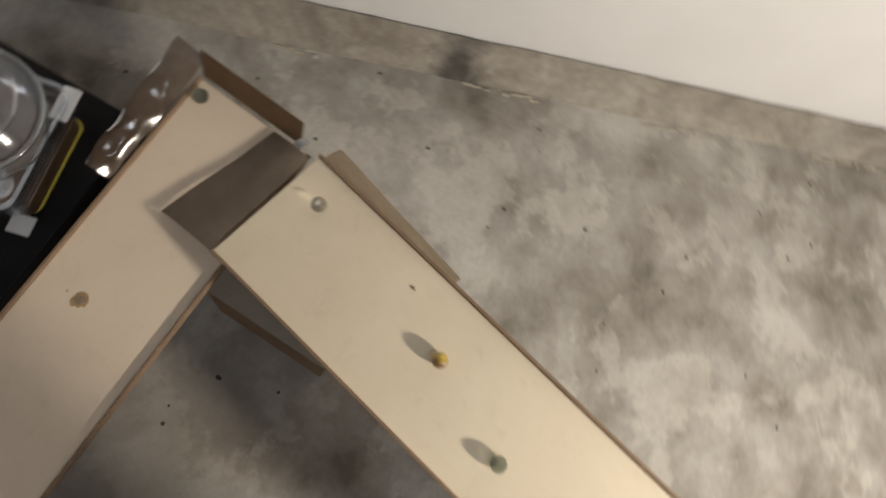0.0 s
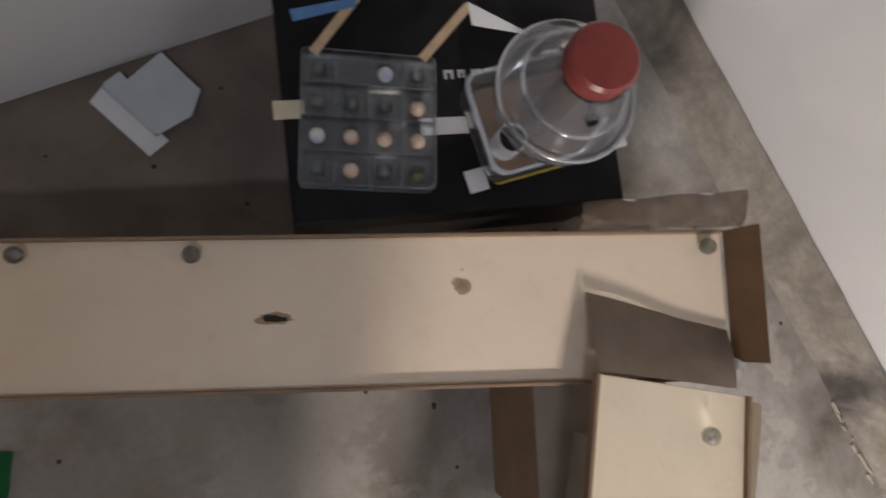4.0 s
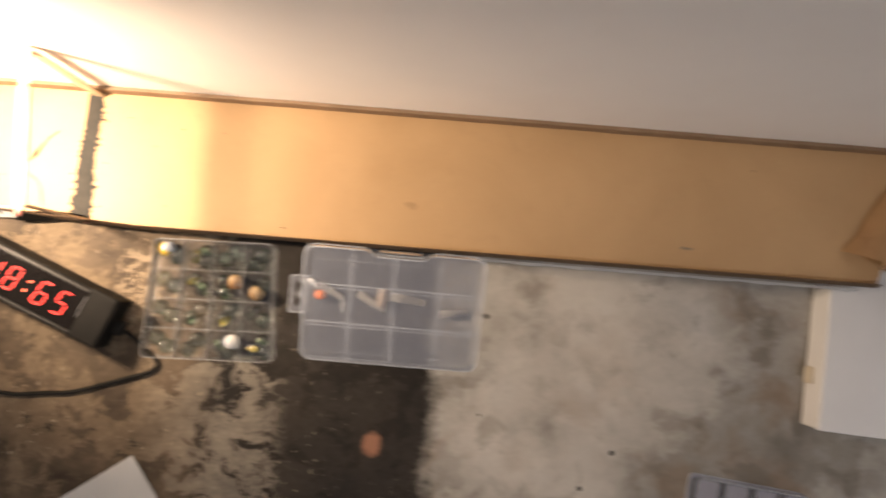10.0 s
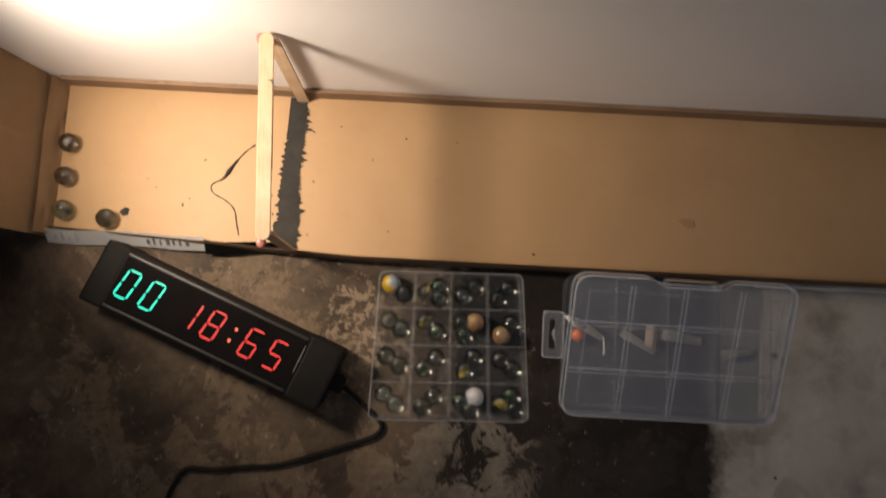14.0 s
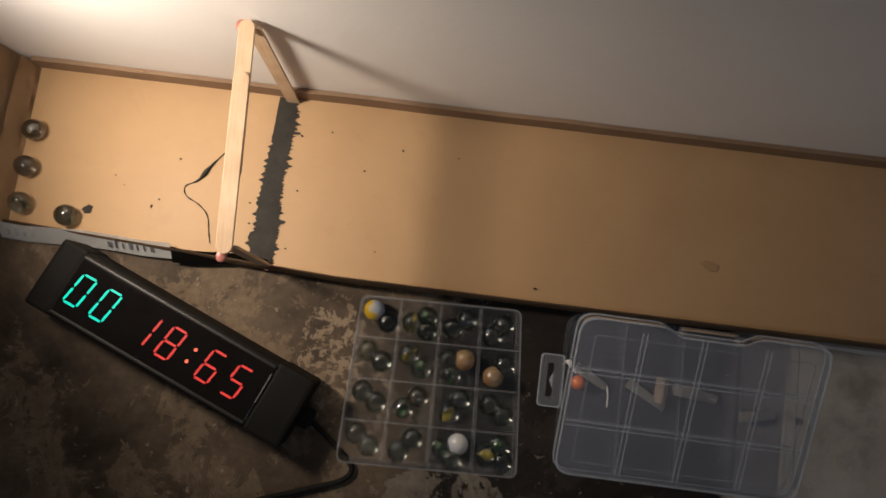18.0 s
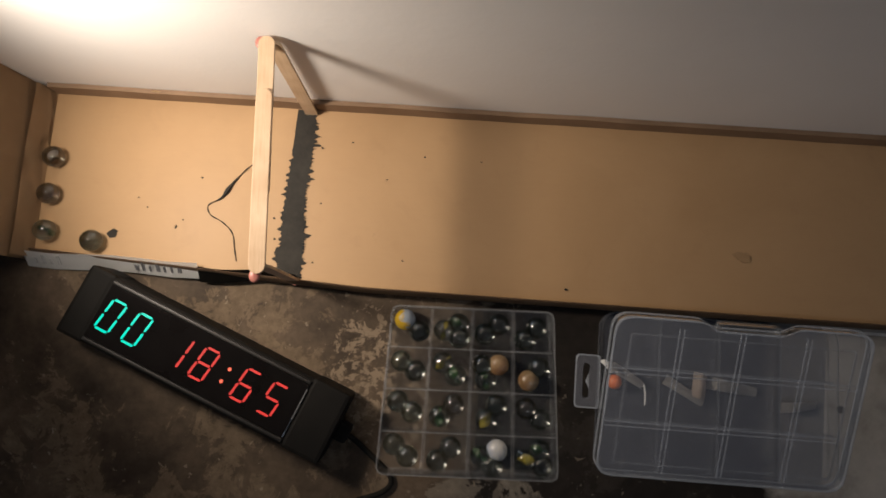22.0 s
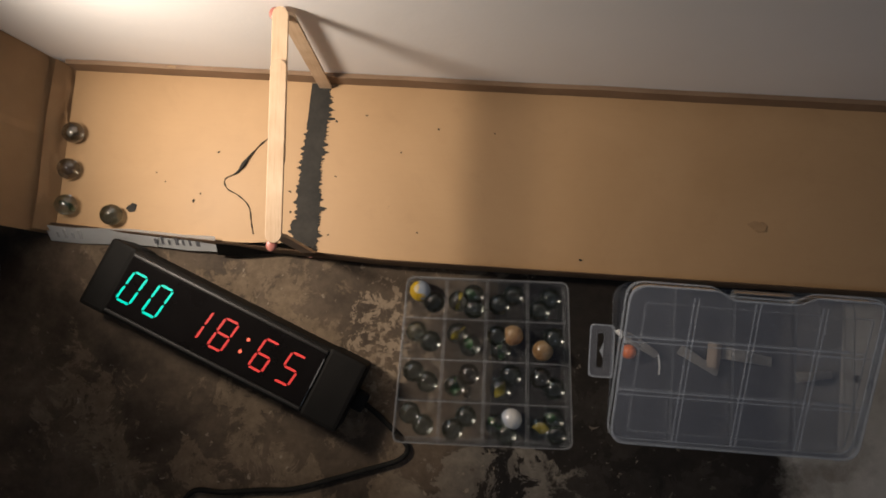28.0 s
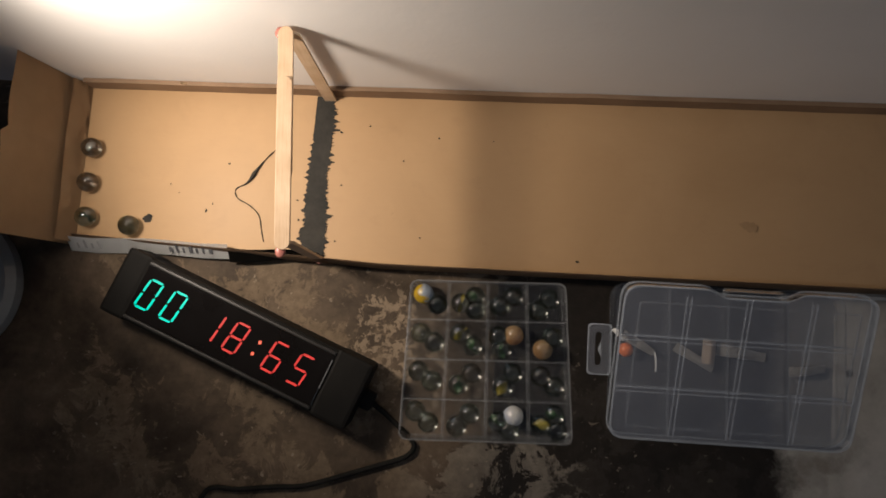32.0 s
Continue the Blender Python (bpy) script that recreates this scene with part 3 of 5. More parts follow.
def crumbs():
    """Broken mortar edge along the wall's foot."""
    bm = bmesh.new()
    rng = random.Random(4)
    y = -1.9
    while y < 0.1:
        w = rng.uniform(0.003, 0.02)
        if rng.random() < 0.75 and noise.noise(Vector((y * 6, 3, 0))) > 0.05:
            x = -0.034 + 0.006 * noise.noise(Vector((y * 5, 0, 0))) + rng.uniform(-0.004, 0.004)
            d = rng.uniform(0.0015, 0.004)
            r = bmesh.ops.create_cube(bm, size=1)["verts"]
            bmesh.ops.transform(bm, matrix=Matrix.Translation((x, y, 0.001)) @ Matrix.Rotation(rng.uniform(-0.15, 0.15), 4, "Z") @ Matrix.Diagonal((d, w, 0.004, 1)), verts=r)
        y += w
    return bm


ridge = tagged(part("mortar_edge", crumbs(), MORTAR), "crumbling mortar ridge along the wall's foot", "mortar", kind="stuff")
ridge.matrix_world = WALL_B


# ---- the marble run ----
def channel(name, m, length, width, material, lip, label, near=True, far=True, start=0.0):
    """A board gutter: x along the run, y from 0 (far side) to -width."""
    run = thing(name, m, label, "marble run", "sections of the marble run")
    part("track_floor", box(start, length, -width, 0, -0.004, 0, 0.0008, 1), material, run)
    if far:
        part("far_side", box(start, length, -0.0005, 0.0030, -0.006, lip, 0.0006, 1), CARD, run, "thin brown cardboard edge")
    if near:
        part("near_side", box(start, length, -width - 0.0030, -width + 0.0005, -0.006, lip, 0.0006, 1), CARD, run, "thin brown cardboard edge")
    return run


SLOPE_3 = math.atan(0.0375)
RUN_3 = Matrix.Translation((0, 0, 0.0045)) @ Matrix.Rotation(-SLOPE_3, 4, "Y")
run3 = thing("finish_track", RUN_3, "cream coated board track with brown edges against the white wall", "marble run", "sections of the marble run")
part("track_floor", prism([(0.0, -0.0035), (0.0, -0.128), (0.25, -0.140), (1.03, -0.140), (1.075, -0.0035)], -0.0035, 0.0), BOARD, run3)


def far_lip(u, v):
    top = 0.0150 + 0.0014 * noise.noise(Vector((u * 14, 0, 3))) + 0.0006 * noise.noise(Vector((u * 60, 0, 9)))
    wave = 0.0006 * noise.noise(Vector((u * 22, 4, 3)))
    return (1.075 * u, -0.0036 + wave if v < 0.75 else -0.0001, -0.002 if v < 0.25 else top)


part("far_side", sheet(80, 2, far_lip), CARD, run3, "low brown cardboard side against the wall")


def near_edge(u, v):
    x = 1.03 * u
    return (x, -0.128 - 0.012 * min(1, u * 4) - 0.0022 * v - 0.004 * max(0.0, v - 0.5), -0.004 + (0.004 + 0.009 * math.sin(math.pi * min(1, v))) - 0.002 * v)


part("near_side", thick(sheet(60, 6, near_edge), 0.002), CARD, run3, "low brown folded cardboard edge")
part("paper_edge", thick(sheet(40, 2, lambda u, v: (0.60 + 0.41 * u, -0.1466 - (0.0026 + 0.0012 * noise.noise(Vector((u * 15, 2, 5)))) * v, 0.0012 - 0.0045 * v + 0.0008 * noise.noise(Vector((u * 9, v, 2))))), 0.0006), PAPER, run3, "torn white paper lining along the edge")


def stripe():
    """Brushed line with a frayed outline."""
    rng = random.Random(11)
    left, right = [], []
    n = 190
    for i in range(n + 1):
        v = i / n
        y = -0.0042 - 0.133 * v
        side = 0.0018 * noise.noise(Vector((v * 18, 0.3, 0))) + 0.0012 * noise.noise(Vector((v * 55, 1.3, 0)))
        tuft = max(0.0, noise.noise(Vector((v * 34, 7.1, 0)))) * 0.0075
        fray = rng.uniform(0, 0.0030) if rng.random() < 0.45 else 0.0
        spike = 0.006 if 38 < i < 42 else 0.0
        worn = 1.0 if v > 0.27 else 0.1
        left.append((0.1935 - 0.004 * v + side * worn - (tuft + rng.uniform(0, 0.0016)) * worn, y))
        right.append((0.2068 + 0.0012 * math.sin(v * 9) + max(0.0, noise.noise(Vector((v * 30, 2.7, 0)))) * 0.0075 + fray + spike, y))
    return prism(left + right[::-1], 0.0, 0.0006)


part("finish_line", stripe(), BLACK_PAINT, run3, "ragged brushed black finish line")
thread = smooth_line([(0.166, -0.048, 0.0008), (0.157, -0.056, 0.0008), (0.148, -0.068, 0.001), (0.141, -0.079, 0.0008), (0.1315, -0.085, 0.0006), (0.1335, -0.0925, 0.0006), (0.144, -0.098, 0.0006), (0.1525, -0.106, 0.0006), (0.1555, -0.118, 0.0006), (0.158, -0.127, 0.0006)], 5)
part("paint_drip", tube(thread, [0.00042 + 0.00018 * math.sin(i * 1.7) + 0.0015 * math.exp(-((i - 12) / 2.8) ** 2) for i in range(len(thread))], 6), BLACK_PAINT, run3, "thin curved drip of dark paint")
for i, (x, y, rx, ry) in enumerate([(0.0595, -0.1125, 0.0042, 0.003), (0.124, -0.064, 0.0012, 0.001), (0.076, -0.083, 0.0008, 0.0006), (0.084, -0.09, 0.0007, 0.0006),
                                    (0.239, -0.028, 0.001, 0.0008), (0.296, -0.036, 0.0011, 0.0009), (0.268, -0.056, 0.0009, 0.0007), (0.41, -0.131, 0.0016, 0.0013), (0.34, -0.037, 0.0008, 0.0007), (0.285, -0.118, 0.0009, 0.0008), (0.2155, -0.034, 0.0014, 0.0010), (0.2185, -0.078, 0.0011, 0.0008), (0.1835, -0.092, 0.0012, 0.0009), (0.1855, -0.108, 0.0010, 0.0012), (0.2165, -0.124, 0.0009, 0.0009), (0.108, -0.104, 0.0010, 0.0018), (0.113, -0.098, 0.0006, 0.0010)]):
    ob = part("paint_speck", blob(rx * (0.75 if i else 1.0), ry * (0.75 if i else 1.0), i, 0.0004), BLACK_PAINT, run3)
    ob.location = (x, y, 0.0003)
for i, (x, y, rx, ry, k) in enumerate([(0.541, -0.097, 0.006, 0.004, FAINT), (0.83, -0.119, 0.006, 0.0016, STAIN)]):
    ob = part("stain", blob(rx, ry, 40 + i, 0.0003), k, run3, "small brown stain")
    ob.location = (x, y, 0.0003)

part("torn_edge", thick(sheet(30, 2, lambda u, v: (0.062 + 0.085 * u, -0.0006 - (0.0030 + 0.0012 * noise.noise(Vector((u * 19, 0, 1)))) * v * math.sin(math.pi * min(1, 0.15 + u)) * 0.7, 0.0146 + 0.0012 * noise.noise(Vector((u * 9, v, 8))))), 0.0006), CARD_TAN, run3, "torn pale paper edge")
part("paint_smear", blob(0.006, 0.004, 71, 0.0005), BLACK_PAINT, run3).location = (0.2, -0.1335, 0.0006)
# closed end: a low inner strip before a taller cardboard panel
part("end_strip", thick(sheet(10, 4, lambda u, v: (0.0005 - 0.0055 * v + 0.0006 * math.sin(u * 8) * v, -0.135 + 0.133 * u, -0.002 + 0.022 * v)), 0.0007), CARD_TAN, run3, "low cardboard strip across the finish")


def end_panel(u, v):
    top = 0.066 + 0.010 * max(0.0, u - 0.35) + (0.008 if u < 0.58 else 0.0) + 0.0015 * math.sin(u * 11)
    return (-0.0065 - 0.0085 * v - 0.0015 * math.sin(u * 3.1) * v, -0.137 + 0.1365 * u, -0.002 + (top + 0.002) * v)


part("end_panel", thick(sheet(24, 8, end_panel), -0.003), CARD_TAN, run3, "tall tan cardboard end stop")
part("corner_flap", thick(sheet(6, 4, lambda u, v: (-0.004 + 0.135 * u, -0.131 - 0.011 * v - 0.001 * math.sin(u * 9), 0.0085 - 0.011 * v)), 0.0012), PAPER, run3, "strip of printed white paper tape")
rng = random.Random(3)
for i in range(11):
    x = (0.004 + 0.006 * i) if i < 4 else 0.082 + 0.0055 * (i - 4)
    w = rng.uniform(0.0012, 0.003)
    ob = part("print_bar", box(x, x + w, -0.0040, 0.0040 if i % 2 else 0.001, 0, 0.0004), INK if i > 3 else PALE_INK, run3)
    ob.matrix_local = Matrix.Translation((0, -0.1365, 0.0042)) @ Matrix.Rotation(radians(45), 4, "X")
part("tape_flap", thick(sheet(8, 4, lambda u, v: (0.131 + 0.075 * u, -0.134 - (0.011 - 0.006 * u) * v - 0.001 * math.sin(u * 7), 0.0075 - 0.010 * v)), 0.001), BLACK_PLASTIC, run3, "strip of black tape")

U2 = Vector((0.9147, -0.404, 0)).normalized()
ANG_2 = math.atan2(U2.y, U2.x)
SLOPE_2 = math.atan(0.142)
RUN_2 = Matrix.Translation((1.071, 0.004, 0.0726)) @ Matrix.Rotation(ANG_2, 4, "Z") @ Matrix.Rotation(-SLOPE_2, 4, "Y")
LEN_2 = 1.152
run2 = channel("middle_track", RUN_2, LEN_2, 0.139, BOARD_SHADED, 0.006, "long pale coated board track sloping down to the finish section")
part("end_panel", thick(sheet(10, 4, lambda u, v: (LEN_2 + 0.005 + 0.012 * v, -0.125 + 0.128 * u, -0.004 + 0.046 * v)), 0.003), CARD, run2, "brown cardboard end stop")
part("ramp_flap", thick(sheet(8, 6, lambda u, v: (0.001 - (0.018 + 0.015 * v * v + 0.002 * math.sin(v * 13)) * u, -0.0005 - 0.136 * v, -0.001 - 0.022 * u * u)), 0.0012), TAPE, run2, "brown tape ramp down to the next track")


def film_strip(u, v):
    x = LEN_2 - 0.142 + 0.160 * u
    w = 0.004 * noise.noise(Vector((u * 6, v * 2.5, 2))) + 0.0006 * noise.noise(Vector((u * 21, v * 5, 5)))
    return (x, 0.004 + (0.024 + 0.010 * u) * v + 0.5 * w, 0.007 + 0.004 * u + 0.014 * math.sin(v * 1.9) + w)


part("clear_film", sheet(46, 8, film_strip), FILM, run2, "crumpled strip of glossy brown tape", True)
part("torn_tape", thick(sheet(6, 4, lambda u, v: (LEN_2 - 0.004 + 0.016 * u, -0.123 - 0.010 * v + 0.002 * math.sin(u * 5), 0.004 + 0.006 * math.sin(u * 3))), 0.0008), PAPER, run2, "torn bit of white tape")
for i, (x, y, rx, ry, k, lab, halo) in enumerate([(1.211, -0.158, 0.006, 0.004, GREEN_STAIN, "small green stain", FAINT_GREEN), (1.345, -0.190, 0.013, 0.005, GREEN_STAIN, "smeared green paint stain", FAINT_GREEN),
                                                  (1.364, -0.200, 0.008, 0.007, GREEN_STAIN, "smeared green paint stain", FAINT_GREEN), (1.704, -0.357, 0.011, 0.0035, BLACK_PAINT, "dark smeared stain", FAINT), (1.876, -0.404, 0.005, 0.005, STAIN, "small brown stain", FAINT)]):
    spot = RUN_2.inverted() @ Vector((x, y, 0.1))
    ob = part("stain_edge", blob(rx * 1.4 + 0.002, ry * 1.3 + 0.001, 90 + i, 0.0003, 0.2), halo, run2, "faint edge of a stain")
    ob.location = (spot.x, spot.y, 0.0002)
    ob = part("stain", blob(rx, ry, 60 + i, 0.0004), k, run2, lab)
    ob.location = (spot.x, spot.y, 0.0004)

ANG_1 = math.atan2(-0.825, -0.565)
SLOPE_1 = math.atan(0.10)
RUN_1 = Matrix.Translation((2.0486, -0.597, 0.260)) @ Matrix.Rotation(ANG_1, 4, "Z") @ Matrix.Rotation(-SLOPE_1, 4, "Y") @ Matrix.Rotation(radians(4.0), 4, "X")
run1 = channel("upper_track", RUN_1, 0.95, 0.1425, BOARD_PALE, 0.006, "pale coated board track sloping down over the middle track")
for i, (x, y) in enumerate([(0.167, -0.03), (0.62, -0.08)]):
    ob = part("stain", blob(0.0025, 0.002, 80 + i, 0.0004), STAIN, run1)
    ob.location = (x, y, 0.0003)


A1, B1, A2, B2 = (Vector(p) for p in ((1.930, -0.514, 0.2535), (2.045, -0.588, 0.2575), (1.967, -0.452, 0.2165), (2.075, -0.543, 0.2350)))


def chute_flap(u, v):
    p = A1.lerp(B1, u).lerp(A2.lerp(B2, u), v)
    return RUN_1.inverted() @ (p + Vector((0, 0, 0.004 * math.sin(math.pi * v) + 0.0015 * math.sin(u * 7) * v)))


part("tape_strip", thick(sheet(12, 4, lambda u, v: (0.004 + 0.19 * u, 0.003 + (0.024 - 0.012 * u) * v, -0.002 - 0.014 * v * v + 0.001 * math.sin(u * 9) * v)), 0.0006), TAPE_PALE, run1, "pale strip of packing tape along the side")
part("end_flap", thick(sheet(14, 8, chute_flap), 0.0025), FLAP, run1, "grey-brown cardboard flap down to the middle track")


# ---- what stands under and beside the run ----
def carton(name, m, sx, sy, h, material, label, category="box", group=""):
    """A closed carton with flaps on its top."""
    ob = thing(name, m, label, category, group)
    part("carton_body", box(-sx / 2, sx / 2, -sy / 2, sy / 2, 0, h - 0.0015, 0.0015, 2), material, ob)
    part("top_flap", box(-sx / 2 + 0.001, sx / 2 - 0.001, -sy / 2 + 0.001, -0.0006, h - 0.0015, h, 0.0004, 1), material, ob)
    part("top_flap", box(-sx / 2 + 0.001, sx / 2 - 0.001, 0.0006, sy / 2 - 0.001, h - 0.0015, h, 0.0004, 1), material, ob)
    return ob


def at(x, y, z=0.0, turn=0.0):
    return Matrix.Translation((x, y, z)) @ Matrix.Rotation(radians(turn), 4, "Z")


# white carton under the joint of the tracks
white = thing("white_box", at(1.038, -0.195, 0, -3.0), "small white carton propping the joint of the two tracks", "box")
part("carton_body", box(-0.052, 0.052, -0.103, 0.11, 0, 0.031, 0.0015, 2), WHITE_CARD, white)
part("lid", box(-0.053, 0.053, -0.104, 0.111, 0.025, 0.0335, 0.0018, 2), WHITE_CARD, white)
part("tuck_tab", box(-0.061, -0.052, -0.058, -0.040, 0.012, 0.016, 0.001, 1), CREAM, white, "small cream tuck tab")

u1 = Vector((-0.565, -0.825, 0)).normalized()
turn1 = math.degrees(math.atan2(u1.y, u1.x))
c = Vector((1.994, -0.555, 0)) + u1 * 0.115
BOX_A, BOX_B = Vector((1.903, -0.505)), Vector((1.842, -0.652))
out = Vector((BOX_A.y - BOX_B.y, BOX_B.x - BOX_A.x)).normalized()
heart = (BOX_A + BOX_B) / 2 + out * 0.075
prop = carton("support_box", at(heart.x, heart.y, 0, math.degrees(math.atan2(BOX_A.y - BOX_B.y, BOX_A.x - BOX_B.x))), (BOX_A - BOX_B).length, 0.15, 0.16, CARD, "brown cardboard box with a tan top propping the upper track", "box")
for o in prop.children[1:]:
    o.data.materials[0] = CARD_GREY
carton("support_box", at(c.x, c.y, 0.16, turn1), 0.10, 0.10, 0.074, CARD_GREY, "greyish cardboard box stacked under the upper track", "box")

mid = RUN_2 @ Vector((LEN_2 - 0.09, -0.045, 0))
carton("prop_box", at(mid.x, mid.y, 0, math.degrees(ANG_2)), 0.05, 0.08, mid.z - 0.012, CARD, "narrow brown carton propping the middle track", "box")

mat_ob = thing("green_mat", at(1.157, -0.241, 0, -27.9), "dark green felt mat lying flat on the concrete", "mat")
part("felt_sheet", thick(sheet(24, 24, lambda u, v: (0.260 * u + 0.003 * noise.noise(Vector((v * 11, u * 2, 6))), -0.29 * v + 0.003 * noise.noise(Vector((u * 13, v * 2, 1))), 0.0022 + 0.0006 * math.sin(u * 9 + v * 4))), -0.002), GREEN, mat_ob)

# folded card by the wall
card = thing("folded_card", at(1.66, -0.06, 0, 0), "folded piece of white and pale blue card on the floor", "card")
part("lower_leaf", prism([(-0.061, 0.030), (-0.025, -0.054), (0.002, -0.044), (-0.037, 0.046)], 0.002, 0.0034), PAPER, card, "white lower leaf")
part("upper_leaf", prism([(-0.038, 0.042), (-0.016, 0.049), (-0.012, 0.037), (0.035, 0.056), (0.059, -0.003), (0.037, -0.029), (-0.005, -0.036)][::-1], 0.011, 0.0124), PALE_CARD, card, "pale blue upper leaf")
part("fold", tube(smooth_line([(-0.0375, 0.041, 0.0075), (-0.022, 0.004, 0.0080), (-0.006, -0.034, 0.0072)], 5), 0.0042, 10), PALE_CARD, card, "", True)

# ---- the black carton and what stands on it ----
BOX_TOP = 0.16
black = thing("black_box", at(1.942, -0.214, 0, -18.3), "large black carton with pale print and bits of tape", "box")
part("carton_body", box(-0.166, 0.183, -0.121, 0.121, 0, BOX_TOP - 0.032, 0.002, 2), BLACK_CARD, black)
part("lid", box(-0.1675, 0.1845, -0.1225, 0.1225, BOX_TOP - 0.06, BOX_TOP, 0.0025, 2), BLACK_CARD, black)
part("tape", box(-0.176, -0.146, -0.016, 0.003, BOX_TOP - 0.0005, BOX_TOP + 0.0006), CREAM, black, "bit of cream tape")
part("side_label", box(-0.1672, -0.1660, -0.080, -0.022, 0.078, 0.094), CREAM, black, "pale label on the side")
part("tape", box(-0.032, 0.020, -0.040, -0.022, BOX_TOP, BOX_TOP + 0.0006), PALE_INK, black, "strip of clear tape")
for i, (w, tall) in enumerate(((0.010, 0.010), (0.008, 0.009), (0.010, 0.014), (0.009, 0.010))):
    x = 0.0005 + 0.0150 * i
    for k in (0, 1):
        part("printed_mark", box(x + k * (w - 0.003), x + k * (w - 0.003) + 0.003, 0.019 - (tall - 0.010), 0.029, BOX_TOP, BOX_TOP + 0.0004), PALE_INK, black)
    part("printed_mark", box(x + 0.003, x + w - 0.003, 0.026, 0.0285, BOX_TOP, BOX_TOP + 0.0003), PALE_INK, black)
part("sticker", box(0.112, 0.133, 0.034, 0.066, BOX_TOP, BOX_TOP + 0.0006), PAPER, black, "small white printed sticker")
for i in range(3):
    part("printed_mark", box(0.115, 0.130, 0.040 + 0.008 * i, 0.043 + 0.008 * i, BOX_TOP + 0.0006, BOX_TOP + 0.0009), INK, black)


def tray(name, m, sx, sy, h, label, bead):
    """A clear tray of four by four cells."""
    ob = thing(name, m, label, "tray", "clear marble trays")
    t = 0.0012
    part("tray_base", prism(rounded(-sx / 2, sx / 2, -sy / 2, sy / 2, 0.006), 0, t), TRAY, ob)
    part("rim_wall", ring(rounded(-sx / 2, sx / 2, -sy / 2, sy / 2, 0.006), rounded(-sx / 2 + t, sx / 2 - t, -sy / 2 + t, sy / 2 - t, 0.005), t, h), CLEAR, ob)
    part("foot_bead", ring(rounded(-sx / 2 - 0.0004, sx / 2 + 0.0004, -sy / 2 - 0.0004, sy / 2 + 0.0004, 0.006), rounded(-sx / 2 + 0.0010, sx / 2 - 0.0010, -sy / 2 + 0.0010, sy / 2 - 0.0010, 0.0055), 0.0, 0.0011), bead, ob)
    part("rim_bead", ring(rounded(-sx / 2 - 0.0006, sx / 2 + 0.0006, -sy / 2 - 0.0006, sy / 2 + 0.0006, 0.006), rounded(-sx / 2 + 0.0006, sx / 2 - 0.0006, -sy / 2 + 0.0006, sy / 2 - 0.0006, 0.0055), h - 0.001, h), bead, ob)
    for i in (1, 2, 3):
        x = -sx / 2 + sx * i / 4
        part("divider", box(x - 0.0006, x + 0.0006, -sy / 2 + t, sy / 2 - t, t, h - 0.001, 0.0003, 1), CLEAR, ob)
        for side in (-0.0008, 0.0008):
            part("divider_bead", box(x + side - 0.0003, x + side + 0.0003, -sy / 2 + t, sy / 2 - t, h - 0.001, h - 0.0004), bead, ob)
        y = -sy / 2 + sy * i / 4
        part("divider", box(-sx / 2 + t, sx / 2 - t, y - 0.0006, y + 0.0006, t, h - 0.0014, 0.0003, 1), CLEAR, ob)
        part("divider_bead", box(-sx / 2 + t, sx / 2 - t, y - 0.0005, y + 0.0005, h - 0.0014, h - 0.0008), bead, ob)
    for o in ob.children:
        o.visible_shadow = False
    return ob


def sphere(r, rings=14, segs=22):
    bm = bmesh.new()
    bmesh.ops.create_uvsphere(bm, u_segments=segs, v_segments=rings, radius=r)
    return bm


R = 0.0082


def vane(seed):
    """The twisted coloured blade inside a glass marble."""
    tw = random.Random(seed).uniform(1.2, 2.2)

    def p(u, v):
        z = (u - 0.5) * 1.36 * R
        w = 0.36 * R * math.sin(math.pi * u) * (v * 2 - 1)
        a = tw * (u - 0.5) * 2
        return (w * math.cos(a), w * math.sin(a), z)

    return sheet(10, 4, p)


def marble(kind, m, label, group):
    """A marble of a kind: (body material, vane material or None)."""
    body, blade = kind
    ob = part("marble", sphere(R), body, None, "", True)
    tagged(ob, label, "marble", group)
    ob.matrix_world = m
    ob.visible_shadow = "track" in label or "stop" in label or body not in (GLASS_DARK, GLASS_CLEAR, GLASS_SMOKE)
    if blade:
        part("vane", vane(len(label)), blade, ob, "", True)
    return ob


KINDS = {"green": (GLASS_DARK, None), "clear": (GLASS_CLEAR, VANE_GREEN), "smoke": (GLASS_SMOKE, None), "yellow": (GLASS_CLEAR, VANE_YELLOW), "white": (OPAL, None), "peach": (PEACH, None), "tan": (TAN_GLASS, None), "lemon": (LEMON, None), "silver": (GLASS_SMOKE, VANE_WHITE), "amber": (AMBER, None), "cream": (CREAM_GLASS, None)}
WORDS = {"green": "bottle green glass marble", "clear": "clear glass marble with a green vane", "smoke": "smoky clear glass marble", "yellow": "clear glass marble with a yellow vane", "white": "opaque white glass marble",
         "peach": "opaque peach glass marble", "tan": "opaque tan swirled marble", "lemon": "opaque yellow and white marble", "silver": "pale silvery glass marble", "amber": "amber and brown swirled marble", "cream": "opaque cream and brown marble"}
MADE = {}


def put_marble(kind, x, y, z, where, group):
    rng = random.Random(int(x * 9000) + int(y * 7000))
    m = Matrix.Translation((x, y, z)) @ Euler((rng.uniform(0, 3), rng.uniform(0, 3), rng.uniform(0, 3))).to_matrix().to_4x4()
    if kind == "lemon":
        m = Matrix.Translation((x, y, z)) @ Euler((0, 1.45, 0.4)).to_matrix().to_4x4()
    key = (kind, where)
    if key in MADE:
        return copy_thing(MADE[key], m)
    MADE[key] = marble(KINDS[kind], m, WORDS[kind] + " " + where, group)
    return MADE[key]


